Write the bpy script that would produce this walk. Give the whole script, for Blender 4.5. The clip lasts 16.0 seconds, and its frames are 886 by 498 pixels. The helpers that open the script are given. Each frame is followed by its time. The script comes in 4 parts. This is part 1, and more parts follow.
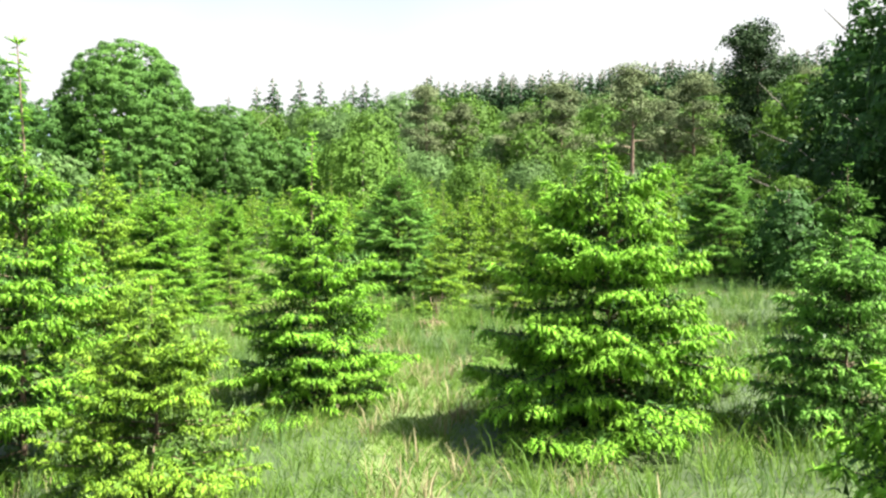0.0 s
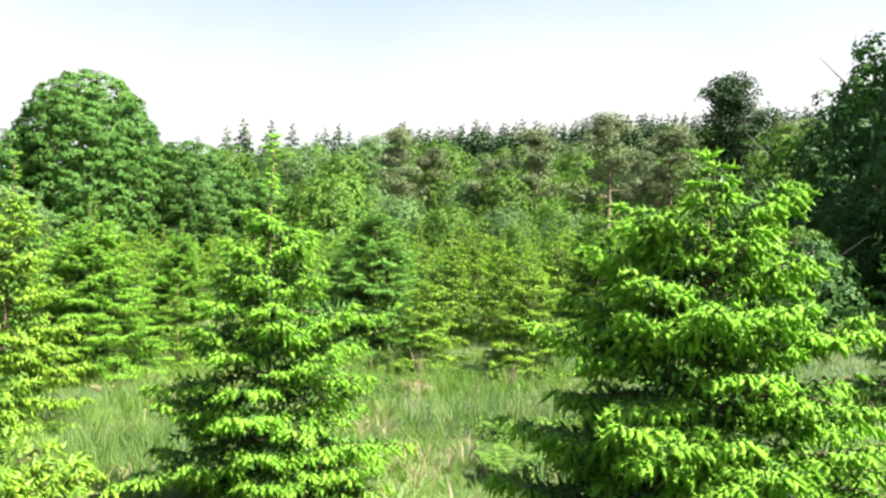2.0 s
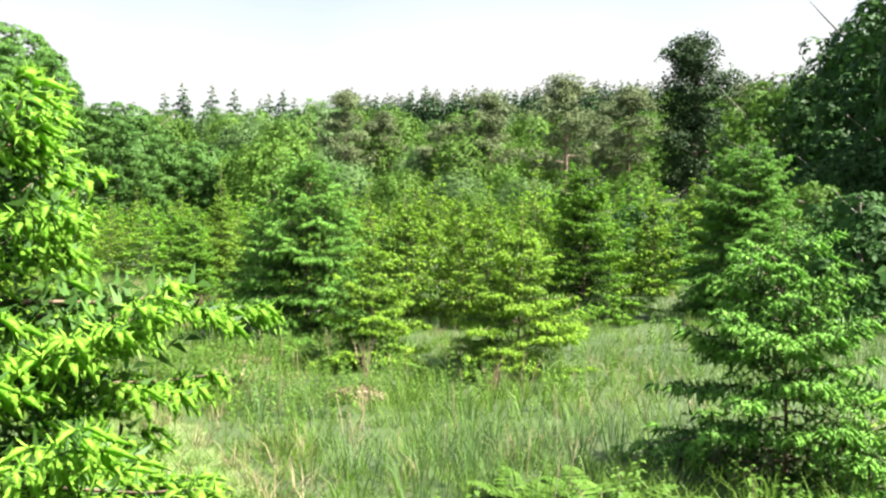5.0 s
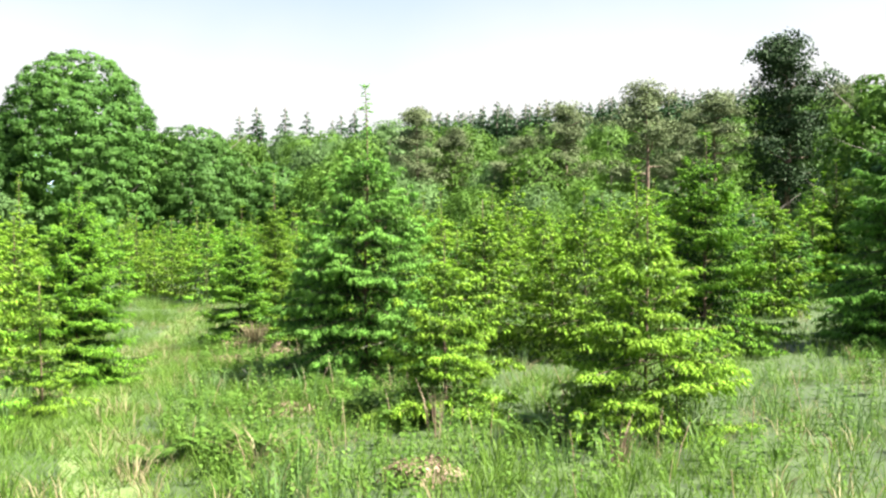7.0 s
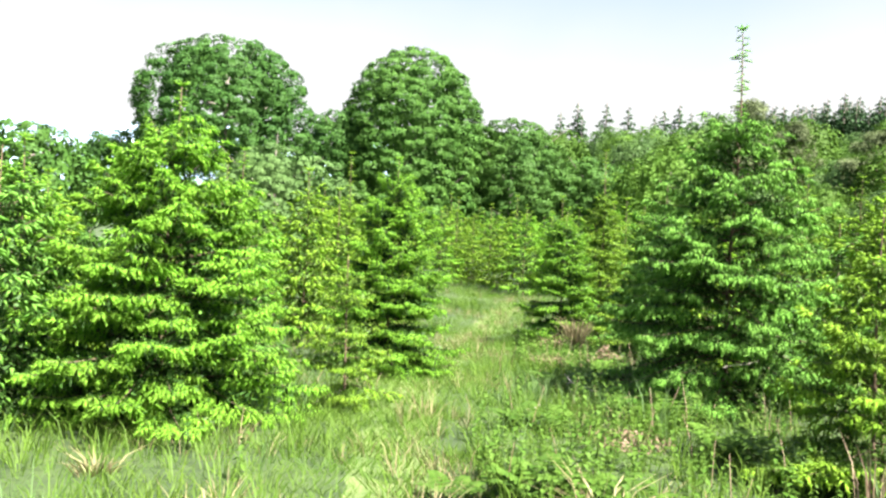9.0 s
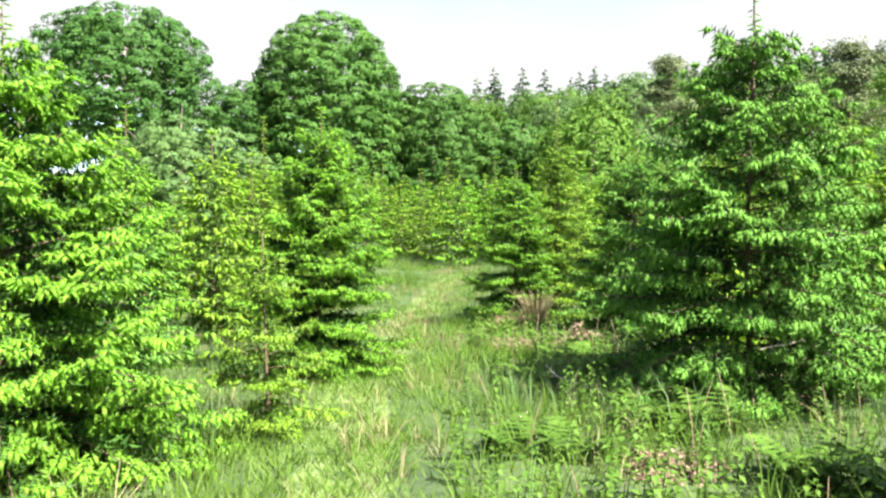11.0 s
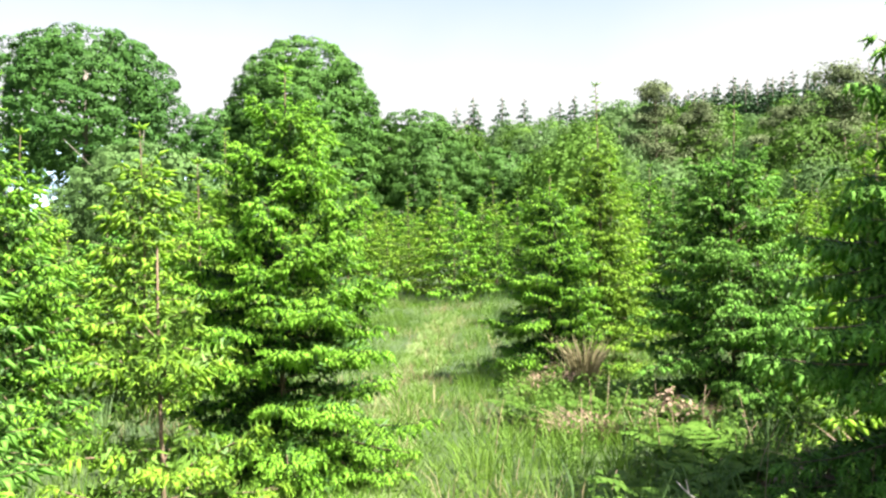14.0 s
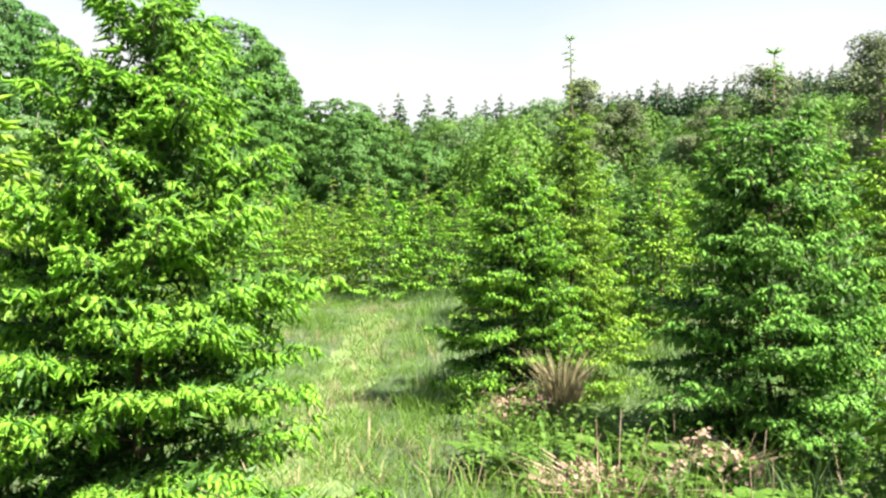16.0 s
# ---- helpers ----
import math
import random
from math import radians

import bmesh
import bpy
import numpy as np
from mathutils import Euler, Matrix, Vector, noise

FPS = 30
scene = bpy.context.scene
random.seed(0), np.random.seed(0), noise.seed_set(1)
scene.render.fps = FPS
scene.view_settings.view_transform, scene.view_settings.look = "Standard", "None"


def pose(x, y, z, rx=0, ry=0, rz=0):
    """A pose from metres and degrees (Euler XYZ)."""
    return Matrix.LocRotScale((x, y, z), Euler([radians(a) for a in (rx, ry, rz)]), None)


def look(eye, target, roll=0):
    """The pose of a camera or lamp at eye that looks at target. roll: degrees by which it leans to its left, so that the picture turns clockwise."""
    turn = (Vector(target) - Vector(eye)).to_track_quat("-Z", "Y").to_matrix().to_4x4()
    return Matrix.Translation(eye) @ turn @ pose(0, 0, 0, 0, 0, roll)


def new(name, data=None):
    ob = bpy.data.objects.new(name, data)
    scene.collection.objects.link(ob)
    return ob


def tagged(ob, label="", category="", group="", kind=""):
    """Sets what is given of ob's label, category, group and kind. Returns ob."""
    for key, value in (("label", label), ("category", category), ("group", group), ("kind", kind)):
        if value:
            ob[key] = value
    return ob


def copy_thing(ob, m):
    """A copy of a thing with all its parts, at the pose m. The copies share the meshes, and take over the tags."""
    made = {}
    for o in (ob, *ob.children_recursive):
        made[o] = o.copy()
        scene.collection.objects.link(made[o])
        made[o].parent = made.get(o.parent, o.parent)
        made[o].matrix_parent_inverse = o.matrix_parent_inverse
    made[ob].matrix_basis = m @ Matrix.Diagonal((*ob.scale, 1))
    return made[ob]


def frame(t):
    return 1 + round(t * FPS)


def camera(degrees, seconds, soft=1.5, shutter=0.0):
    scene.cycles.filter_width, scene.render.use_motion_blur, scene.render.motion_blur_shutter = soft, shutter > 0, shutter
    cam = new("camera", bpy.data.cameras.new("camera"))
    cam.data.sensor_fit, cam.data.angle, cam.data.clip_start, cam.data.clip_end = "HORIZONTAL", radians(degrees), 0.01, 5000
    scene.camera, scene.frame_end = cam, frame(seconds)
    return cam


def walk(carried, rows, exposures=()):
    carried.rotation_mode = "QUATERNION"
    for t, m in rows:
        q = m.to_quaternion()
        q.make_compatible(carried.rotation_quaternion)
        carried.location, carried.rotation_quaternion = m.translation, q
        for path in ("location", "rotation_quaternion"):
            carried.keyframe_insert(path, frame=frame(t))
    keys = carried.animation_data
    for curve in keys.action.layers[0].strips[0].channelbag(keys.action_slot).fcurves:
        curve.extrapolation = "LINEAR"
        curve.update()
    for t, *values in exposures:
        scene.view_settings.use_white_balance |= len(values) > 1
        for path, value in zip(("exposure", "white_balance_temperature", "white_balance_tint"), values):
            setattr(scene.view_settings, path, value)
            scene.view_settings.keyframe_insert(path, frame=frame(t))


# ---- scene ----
cam = camera(56.0, 16.0, soft=2.4)
PATH = [
    (0, (1.540, 1.767, 1.776), (-0.859, 11.472, 1.514), -0.3),
    (0.5, (1.325, 2.222, 1.807), (-0.737, 12.006, 1.670), 0.8),
    (1, (1.116, 2.720, 1.812), (-0.714, 12.549, 1.599), 1.7),
    (1.5, (0.921, 3.238, 1.773), (-1.026, 13.046, 1.850), 1.2),
    (2, (0.747, 3.813, 1.743), (-1.280, 13.600, 2.042), 1.2),
    (2.5, (0.647, 4.363, 1.700), (-1.110, 14.205, 1.917), 2.2),
    (3, (0.516, 4.886, 1.682), (-1.263, 14.723, 1.432), 2.8),
    (3.5, (0.413, 5.424, 1.699), (-1.148, 15.287, 1.174), 2.4),
    (3.7, (0.378, 5.654, 1.641), (-1.170, 15.533, 1.606), 2.1),
    (5.8, (-0.269, 8.470, 1.620), (-1.641, 18.375, 1.583), 0.4),
    (6, (-0.311, 8.778, 1.618), (-1.688, 18.682, 1.596), 0.2),
    (6.5, (-0.378, 9.222, 1.631), (-2.123, 19.067, 1.422), -0.5),
    (7, (-0.548, 9.675, 1.579), (-2.842, 19.407, 1.771), -0.2),
    (7.5, (-0.721, 10.193, 1.569), (-4.924, 19.265, 1.729), 0.8),
    (8, (-0.967, 10.589, 1.575), (-6.255, 19.074, 1.381), 2.3),
    (8.5, (-1.302, 10.961, 1.559), (-6.747, 19.347, 1.398), 3.4),
    (8.7, (-1.438, 11.149, 1.488), (-7.128, 19.372, 1.550), 3.5),
    (10.8, (-2.767, 12.767, 1.415), (-7.684, 21.475, 1.330), 0.0),
    (11, (-2.877, 12.915, 1.440), (-7.734, 21.653, 1.187), 0.2),
    (11.5, (-3.157, 13.304, 1.411), (-8.027, 22.036, 1.233), -0.2),
    (12, (-3.465, 13.741, 1.386), (-8.428, 22.423, 1.428), -0.6),
    (12.5, (-3.749, 14.177, 1.390), (-8.734, 22.809, 2.187), -1.7),
    (13, (-4.052, 14.596, 1.395), (-9.114, 23.212, 1.783), -0.4),
    (13.5, (-4.367, 14.980, 1.413), (-9.086, 23.792, 1.687), -0.0),
    (14, (-4.670, 15.399, 1.360), (-9.298, 24.262, 1.514), -0.5),
    (14.5, (-4.945, 15.839, 1.337), (-8.990, 24.971, 1.815), 0.3),
    (15, (-5.227, 16.228, 1.292), (-9.173, 25.396, 1.904), 0.9),
    (15.5, (-5.476, 16.663, 1.317), (-9.575, 25.775, 1.732), 0.9),
    (16, (-5.712, 17.093, 1.310), (-9.493, 26.350, 1.430), 0.3),
]
walk(cam, [(t, look(eye, target, roll)) for t, eye, target, roll in PATH], [(0.0, 2.68), (16.0, 2.68)])

# ---- daylight: clear sky, high sun from the right of the walk ----
SUN_AZ, SUN_EL = radians(98), radians(54)
world = bpy.data.worlds.new("sky")
world.use_nodes = True
scene.world = world
wn = world.node_tree.nodes
sky = wn.new("ShaderNodeTexSky")
sky.sky_type, sky.sun_disc = "NISHITA", False
sky.sun_elevation, sky.sun_rotation = SUN_EL, SUN_AZ
sky.air_density, sky.dust_density, sky.ozone_density = 1.0, 4.0, 0.6
wn["Background"].inputs["Strength"].default_value = 0.0535
way_in, parts_of = wn.new("ShaderNodeTexCoord"), wn.new("ShaderNodeSeparateXYZ")
rise, veil = wn.new("ShaderNodeMapRange"), wn.new("ShaderNodeMix")
cloud, wisp = wn.new("ShaderNodeTexNoise"), wn.new("ShaderNodeMath")
cloud.inputs["Scale"].default_value, cloud.inputs["Detail"].default_value = 3.0, 4.0
wisp.operation, wisp.inputs[1].default_value = "MULTIPLY_ADD", 0.12
rise.inputs["From Min"].default_value, rise.inputs["From Max"].default_value = 0.28, 0.43
veil.data_type = "RGBA"
veil.inputs["A"].default_value = (3.15, 3.17, 3.2, 1)
sky_link = world.node_tree.links.new
sky_link(way_in.outputs["Generated"], parts_of.inputs["Vector"])
sky_link(way_in.outputs["Generated"], cloud.inputs["Vector"])
sky_link(cloud.outputs["Fac"], wisp.inputs[0])
sky_link(parts_of.outputs["Z"], wisp.inputs[2])
sky_link(wisp.outputs[0], rise.inputs["Value"])
sky_link(rise.outputs["Result"], veil.inputs["Factor"])
sky_link(sky.outputs["Color"], veil.inputs["B"])
sky_link(veil.outputs["Result"], wn["Background"].inputs["Color"])
sun_data = bpy.data.lights.new("sun", "SUN")
sun_data.energy, sun_data.angle, sun_data.color = 5.0, radians(0.5), (1.0, 0.95, 0.86)
sun = new("sun", sun_data)
sun_way = Vector((math.sin(SUN_AZ) * math.cos(SUN_EL), math.cos(SUN_AZ) * math.cos(SUN_EL), math.sin(SUN_EL)))
sun.matrix_world = look(sun_way * 60, (0, 0, 0))


# ---- materials ----
def leaf_material(name, dark, light, translucent=0.35, rough=0.5, spread=0.5, scale=3.0):
    """Foliage: two tones mixed leaf by leaf and patch by patch, with light passing through."""
    m = bpy.data.materials.new(name)
    m.use_nodes = True
    nt = m.node_tree
    bsdf = nt.nodes["Principled BSDF"]
    geo, info = nt.nodes.new("ShaderNodeNewGeometry"), nt.nodes.new("ShaderNodeObjectInfo")
    tex, coord = nt.nodes.new("ShaderNodeTexNoise"), nt.nodes.new("ShaderNodeTexCoord")
    tex.inputs["Scale"].default_value = scale
    nt.links.new(coord.outputs["Object"], tex.inputs["Vector"])
    add, mul = nt.nodes.new("ShaderNodeMath"), nt.nodes.new("ShaderNodeMath")
    mul.operation, mul.inputs[1].default_value = "MULTIPLY", spread
    nt.links.new(geo.outputs["Random Per Island"], mul.inputs[0])
    nt.links.new(mul.outputs[0], add.inputs[0])
    nt.links.new(tex.outputs["Fac"], add.inputs[1])
    sub = nt.nodes.new("ShaderNodeMath")
    sub.operation, sub.inputs[1].default_value, sub.use_clamp = "SUBTRACT", 0.25 + spread / 4, True
    nt.links.new(add.outputs[0], sub.inputs[0])
    mix = nt.nodes.new("ShaderNodeMix")
    mix.data_type = "RGBA"
    nt.links.new(sub.outputs[0], mix.inputs["Factor"])
    mix.inputs["A"].default_value, mix.inputs["B"].default_value = (*dark, 1), (*light, 1)
    hsv = nt.nodes.new("ShaderNodeHueSaturation")
    rng = nt.nodes.new("ShaderNodeMapRange")
    rng.inputs["To Min"].default_value, rng.inputs["To Max"].default_value = 0.82, 1.15
    nt.links.new(info.outputs["Random"], rng.inputs["Value"])
    nt.links.new(rng.outputs["Result"], hsv.inputs["Value"])
    nt.links.new(mix.outputs["Result"], hsv.inputs["Color"])
    nt.links.new(hsv.outputs["Color"], bsdf.inputs["Base Color"])
    bsdf.inputs["Roughness"].default_value = rough
    bsdf.inputs["Specular IOR Level"].default_value = 0.1
    if translucent:
        tr, ms = nt.nodes.new("ShaderNodeBsdfTranslucent"), nt.nodes.new("ShaderNodeMixShader")
        nt.links.new(hsv.outputs["Color"], tr.inputs["Color"])
        ms.inputs["Fac"].default_value = translucent
        nt.links.new(bsdf.outputs[0], ms.inputs[1])
        nt.links.new(tr.outputs[0], ms.inputs[2])
        nt.links.new(ms.outputs[0], nt.nodes["Material Output"].inputs["Surface"])
    return m


def rough_material(name, a, b, scale=8.0, rough=0.85, bump=0.4, stretch=(1, 1, 1)):
    """Bark, soil, dead wood: two tones by noise at two scales, with relief."""
    m = bpy.data.materials.new(name)
    m.use_nodes = True
    nt = m.node_tree
    bsdf = nt.nodes["Principled BSDF"]
    coord, mapping = nt.nodes.new("ShaderNodeTexCoord"), nt.nodes.new("ShaderNodeMapping")
    mapping.inputs["Scale"].default_value = stretch
    nt.links.new(coord.outputs["Object"], mapping.inputs["Vector"])
    n1, n2 = nt.nodes.new("ShaderNodeTexNoise"), nt.nodes.new("ShaderNodeTexNoise")
    n1.inputs["Scale"].default_value, n2.inputs["Scale"].default_value = scale, scale * 7
    n1.inputs["Detail"].default_value = 6
    for n in (n1, n2):
        nt.links.new(mapping.outputs["Vector"], n.inputs["Vector"])
    mean = nt.nodes.new("ShaderNodeMath")
    mean.operation, mean.inputs[2].default_value = "MULTIPLY_ADD", -0.05
    mean.inputs[1].default_value = 0.6
    nt.links.new(n1.outputs["Fac"], mean.inputs[0])
    add = nt.nodes.new("ShaderNodeMath")
    add.operation, add.inputs[1].default_value = "MULTIPLY_ADD", 0.5
    nt.links.new(n2.outputs["Fac"], add.inputs[0])
    nt.links.new(mean.outputs[0], add.inputs[2])
    ramp = nt.nodes.new("ShaderNodeValToRGB")
    ramp.color_ramp.elements[0].position, ramp.color_ramp.elements[1].position = 0.35, 0.68
    ramp.color_ramp.elements[0].color, ramp.color_ramp.elements[1].color = (*a, 1), (*b, 1)
    nt.links.new(add.outputs[0], ramp.inputs["Fac"])
    nt.links.new(ramp.outputs["Color"], bsdf.inputs["Base Color"])
    bsdf.inputs["Roughness"].default_value = rough
    bmp = nt.nodes.new("ShaderNodeBump")
    bmp.inputs["Strength"].default_value, bmp.inputs["Distance"].default_value = bump, 0.03
    nt.links.new(add.outputs[0], bmp.inputs["Height"])
    nt.links.new(bmp.outputs["Normal"], bsdf.inputs["Normal"])
    return m


OLD_NEEDLES = leaf_material("old_spruce_needles", (0.020, 0.054, 0.011), (0.060, 0.13, 0.022), 0.08)
# Yellower needle tone, with brightness the light doesn't give put into the colour
PALE_LIT_NEEDLES = leaf_material("pale_lit_spruce_needles", (0.042, 0.095, 0.013), (0.115, 0.20, 0.028), 0.12)
SHOOTS = leaf_material("fresh_spruce_shoots", (0.155, 0.36, 0.030), (0.29, 0.51, 0.068), 0.52)
SHOOTS_YELLOW = leaf_material("yellow_spruce_shoots", (0.19, 0.36, 0.030), (0.31, 0.47, 0.062), 0.52)
SHOOTS_BLUE = leaf_material("bluish_spruce_shoots", (0.115, 0.285, 0.040), (0.225, 0.42, 0.085), 0.48)
BARK = rough_material("spruce_bark", (0.05, 0.033, 0.02), (0.16, 0.11, 0.065), 14, stretch=(1, 1, 0.3))
GREY_BARK = rough_material("grey_bark", (0.06, 0.05, 0.04), (0.18, 0.16, 0.13), 3, stretch=(1, 1, 0.3))
PINE_BARK = rough_material("pine_bark", (0.08, 0.055, 0.042), (0.21, 0.145, 0.10), 2, stretch=(1, 1, 0.4))
CHESTNUT = leaf_material("dense_broad_leaves", (0.026, 0.075, 0.013), (0.082, 0.17, 0.028), 0.16, 0.6, 0.3, scale=0.35)
# Darkened copy of the dense broad leaves, for two of the left trees
DARKENED_BROAD = leaf_material("darkened_broad_leaves", (0.016, 0.052, 0.010), (0.056, 0.125, 0.022), 0.14, 0.6, 0.3, scale=0.35)
GREY_LEAF = leaf_material("grey_green_leaves", (0.055, 0.11, 0.032), (0.11, 0.185, 0.056), 0.3, 0.6, 0.22, scale=0.5)
WOOD_LEAF = leaf_material("woodland_leaves", (0.045, 0.105, 0.014), (0.11, 0.195, 0.028), 0.3, 0.6, 0.22, scale=0.25)
# Woodland leaves again, with the shade of trees seen from their unlit side coloured in
SHADED_LEAF = leaf_material("shaded_woodland_leaves", (0.014, 0.042, 0.009), (0.042, 0.10, 0.018), 0.15, 0.6, 0.22, scale=0.4)
PINE_NEEDLES = leaf_material("pine_needles", (0.060, 0.082, 0.034), (0.13, 0.16, 0.072), 0.15, 0.6, 0.22, scale=0.5)
DARK_PINE = leaf_material("dark_pine_needles", (0.015, 0.035, 0.012), (0.04, 0.075, 0.022), 0.1, 0.6, 0.22, scale=0.5)
HILL_NEEDLES = leaf_material("hill_conifer_needles", (0.022, 0.052, 0.02), (0.055, 0.11, 0.04), 0.1, scale=0.3)
GRASS = leaf_material("meadow_grass", (0.052, 0.112, 0.012), (0.120, 0.192, 0.032), 0.35, scale=1.2)
RUSH = leaf_material("bluish_tall_grass", (0.062, 0.122, 0.036), (0.13, 0.20, 0.08), 0.3, scale=1.5)
STRAW = leaf_material("dry_straw", (0.16, 0.14, 0.07), (0.29, 0.26, 0.15), 0.3, scale=2.0)
DEAD_FERN = leaf_material("dead_bracken", (0.16, 0.105, 0.07), (0.33, 0.255, 0.19), 0.2, scale=6.0)
FERN = leaf_material("fern_fronds", (0.046, 0.104, 0.014), (0.105, 0.18, 0.032), 0.35, scale=3.0)
BLEACHED = rough_material("bleached_wood", (0.2, 0.17, 0.14), (0.36, 0.33, 0.28), 12)
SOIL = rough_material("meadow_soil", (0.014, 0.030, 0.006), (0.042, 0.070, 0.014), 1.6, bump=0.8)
TRODDEN = rough_material("trodden_grass", (0.050, 0.088, 0.018), (0.115, 0.150, 0.045), 5.0, bump=0.7)
# The blue of the air between is mixed into the hills' own colour
HAZE_HILL = rough_material("hazed_far_hills", (0.16, 0.23, 0.32), (0.21, 0.28, 0.36), 0.01, bump=0.0)


# ---- mesh helpers ----
def mesh_np(name, verts, tris, slots=None):
    """A mesh from arrays of points and triangles, with a material slot for each triangle where given."""
    me = bpy.data.meshes.new(name)
    verts, tris = np.asarray(verts, np.float32), np.asarray(tris, np.int32)
    me.vertices.add(len(verts))
    me.vertices.foreach_set("co", verts.ravel())
    me.loops.add(tris.size)
    me.loops.foreach_set("vertex_index", tris.ravel())
    me.polygons.add(len(tris))
    me.polygons.foreach_set("loop_start", np.arange(0, tris.size, 3, dtype=np.int32))
    if slots is not None:
        me.polygons.foreach_set("material_index", np.asarray(slots, np.int32))
        me.polygons.foreach_set("use_smooth", np.ones(len(tris), bool))
    me.update(calc_edges=True)
    return me


def part(name, me, material, parent=None, label=""):
    for m in material if isinstance(material, (list, tuple)) else [material]:
        me.materials.append(m)
    ob = new(name, me)
    ob.parent = parent
    if label:
        tagged(ob, label)
    return ob


def frames_of(d, up=(0, 0, 1)):
    """Turns whose first axis is d and whose third leans to up."""
    d = np.asarray(d, float)
    d = d / np.linalg.norm(d, axis=1, keepdims=True)
    y = np.cross(np.broadcast_to(np.asarray(up, float), d.shape), d)
    bad = np.linalg.norm(y, axis=1) < 1e-4
    y[bad] = (0, 1, 0)
    y /= np.linalg.norm(y, axis=1, keepdims=True)
    return np.stack([d, y, np.cross(d, y)], axis=2)


def stamp(shape, origins, turns, sizes):
    """Copies of a small shape, one for each origin, as one array of points and triangles."""
    v, f = shape
    n, k = len(origins), len(v)
    sizes = np.asarray(sizes, float)
    if sizes.ndim == 1:
        sizes = np.repeat(sizes[:, None], 3, axis=1)
    pts = np.einsum("nij,nkj->nki", turns, v[None] * sizes[:, None, :]) + np.asarray(origins)[:, None, :]
    tris = f[None] + (np.arange(n) * k)[:, None, None]
    return pts.reshape(-1, 3), tris.reshape(-1, 3)


def joined(pieces):
    vs, fs, at = [], [], 0
    for v, f in pieces:
        vs.append(v)
        fs.append(f + at)
        at += len(v)
    return np.concatenate(vs), np.concatenate(fs)


def tube(points, radii, sides=6):
    """A tapered tube along points, with a closed end."""
    points, radii = np.asarray(points, float), np.asarray(radii, float)
    tang = np.gradient(points, axis=0)
    fr = frames_of(tang, (0.31, 0.17, 0.93) if abs(tang[0][2]) < 0.9 * np.linalg.norm(tang[0]) else (1, 0.1, 0))
    a = np.arange(sides) * 2 * math.pi / sides
    ring = np.stack([np.zeros(sides), np.cos(a), np.sin(a)], axis=1)
    v = (np.einsum("nij,kj->nki", fr, ring) * radii[:, None, None] + points[:, None, :]).reshape(-1, 3)
    f = []
    for i in range(len(points) - 1):
        for j in range(sides):
            p, q = i * sides + j, i * sides + (j + 1) % sides
            f += [(p, q, q + sides), (p, q + sides, p + sides)]
    v = np.concatenate([v, points[-1:] + tang[-1:] / (np.linalg.norm(tang[-1]) + 1e-9) * radii[-1]])
    last = (len(points) - 1) * sides
    f += [(last + j, last + (j + 1) % sides, len(v) - 1) for j in range(sides)]
    return v, np.array(f)


def shoot_shape(seed, needles, core, length, width, droop, thick=0.035, rings=3):
    """A spruce shoot along x: a core that droops, and needles all round that point forward."""
    r = np.random.default_rng(seed)
    v, f = [], []
    if core:
        t = np.linspace(0, 1, rings)
        spine = np.stack([t, 0 * t, -droop * t * t], axis=1)
        v, f = tube(spine, core * np.interp(t, [0, 0.4, 0.8, 1], [0.6, 1.0, 0.8, 0.35]), 3)
        v, f = list(v), list(f)
    for i in range(needles):
        s = (i + 0.6) / needles
        a = i * 2.4 + r.uniform(-0.3, 0.3)
        c = np.array([s, 0, -droop * s * s])
        out = np.array([0.0, math.cos(a), math.sin(a)])
        tip = c + out * width * (1.1 - 0.5 * s) + np.array([length, 0, -length * droop * s])
        side = np.cross(out, (1, 0, 0)) * thick + np.array([thick * 0.8, 0, 0])
        n = len(v)
        v += [c - side, c + side, tip]
        f.append((n, n + 1, n + 2))
    return np.array(v), np.array(f)


def spindle_shape(droop, fat):
    """A plump shoot in six triangles, for trees that stay far off."""
    ring = [(0.45, fat * math.cos(a), fat * math.sin(a) - 0.2 * droop) for a in (0.4, 2.5, 4.6)]
    return np.array([(0, 0, 0), *ring, (1, 0, -droop)]), np.array([(0, 1, 2), (0, 2, 3), (0, 3, 1), (4, 2, 1), (4, 3, 2), (4, 1, 3)])


def furred(shape, seed, needles):
    """The shape with a few needles added that stand out along it."""
    v, f = list(shape[0]), list(shape[1])
    r = np.random.default_rng(seed)
    for i in range(needles):
        q, a = (i + 0.7) / needles, i * 2.4
        c = np.array([q * 0.9, 0, -0.4 * q * q])
        out = np.array([0.2, math.cos(a) * 0.28, math.sin(a) * 0.28]) * r.uniform(0.8, 1.2)
        k = len(v)
        v += [c - (0.05, 0, 0), c + (0.05, 0.02, 0), c + out]
        f.append((k, k + 1, k + 2))
    return np.array(v), np.array(f)


NEW_FINE = furred(spindle_shape(0.6, 0.15), 5, 8)
NEW_ROUGH = furred(spindle_shape(0.55, 0.13), 6, 4)
NEW_FAR = spindle_shape(0.45, 0.15)
OLD_FINE = shoot_shape(3, 9, 0, 0.12, 0.5, 0.12, 0.05)
OLD_INNER = shoot_shape(7, 14, 0, 0.10, 0.7, 0.12, 0.05)
OLD_ROUGH = shoot_shape(4, 8, 0, 0.14, 0.55, 0.10, 0.07)


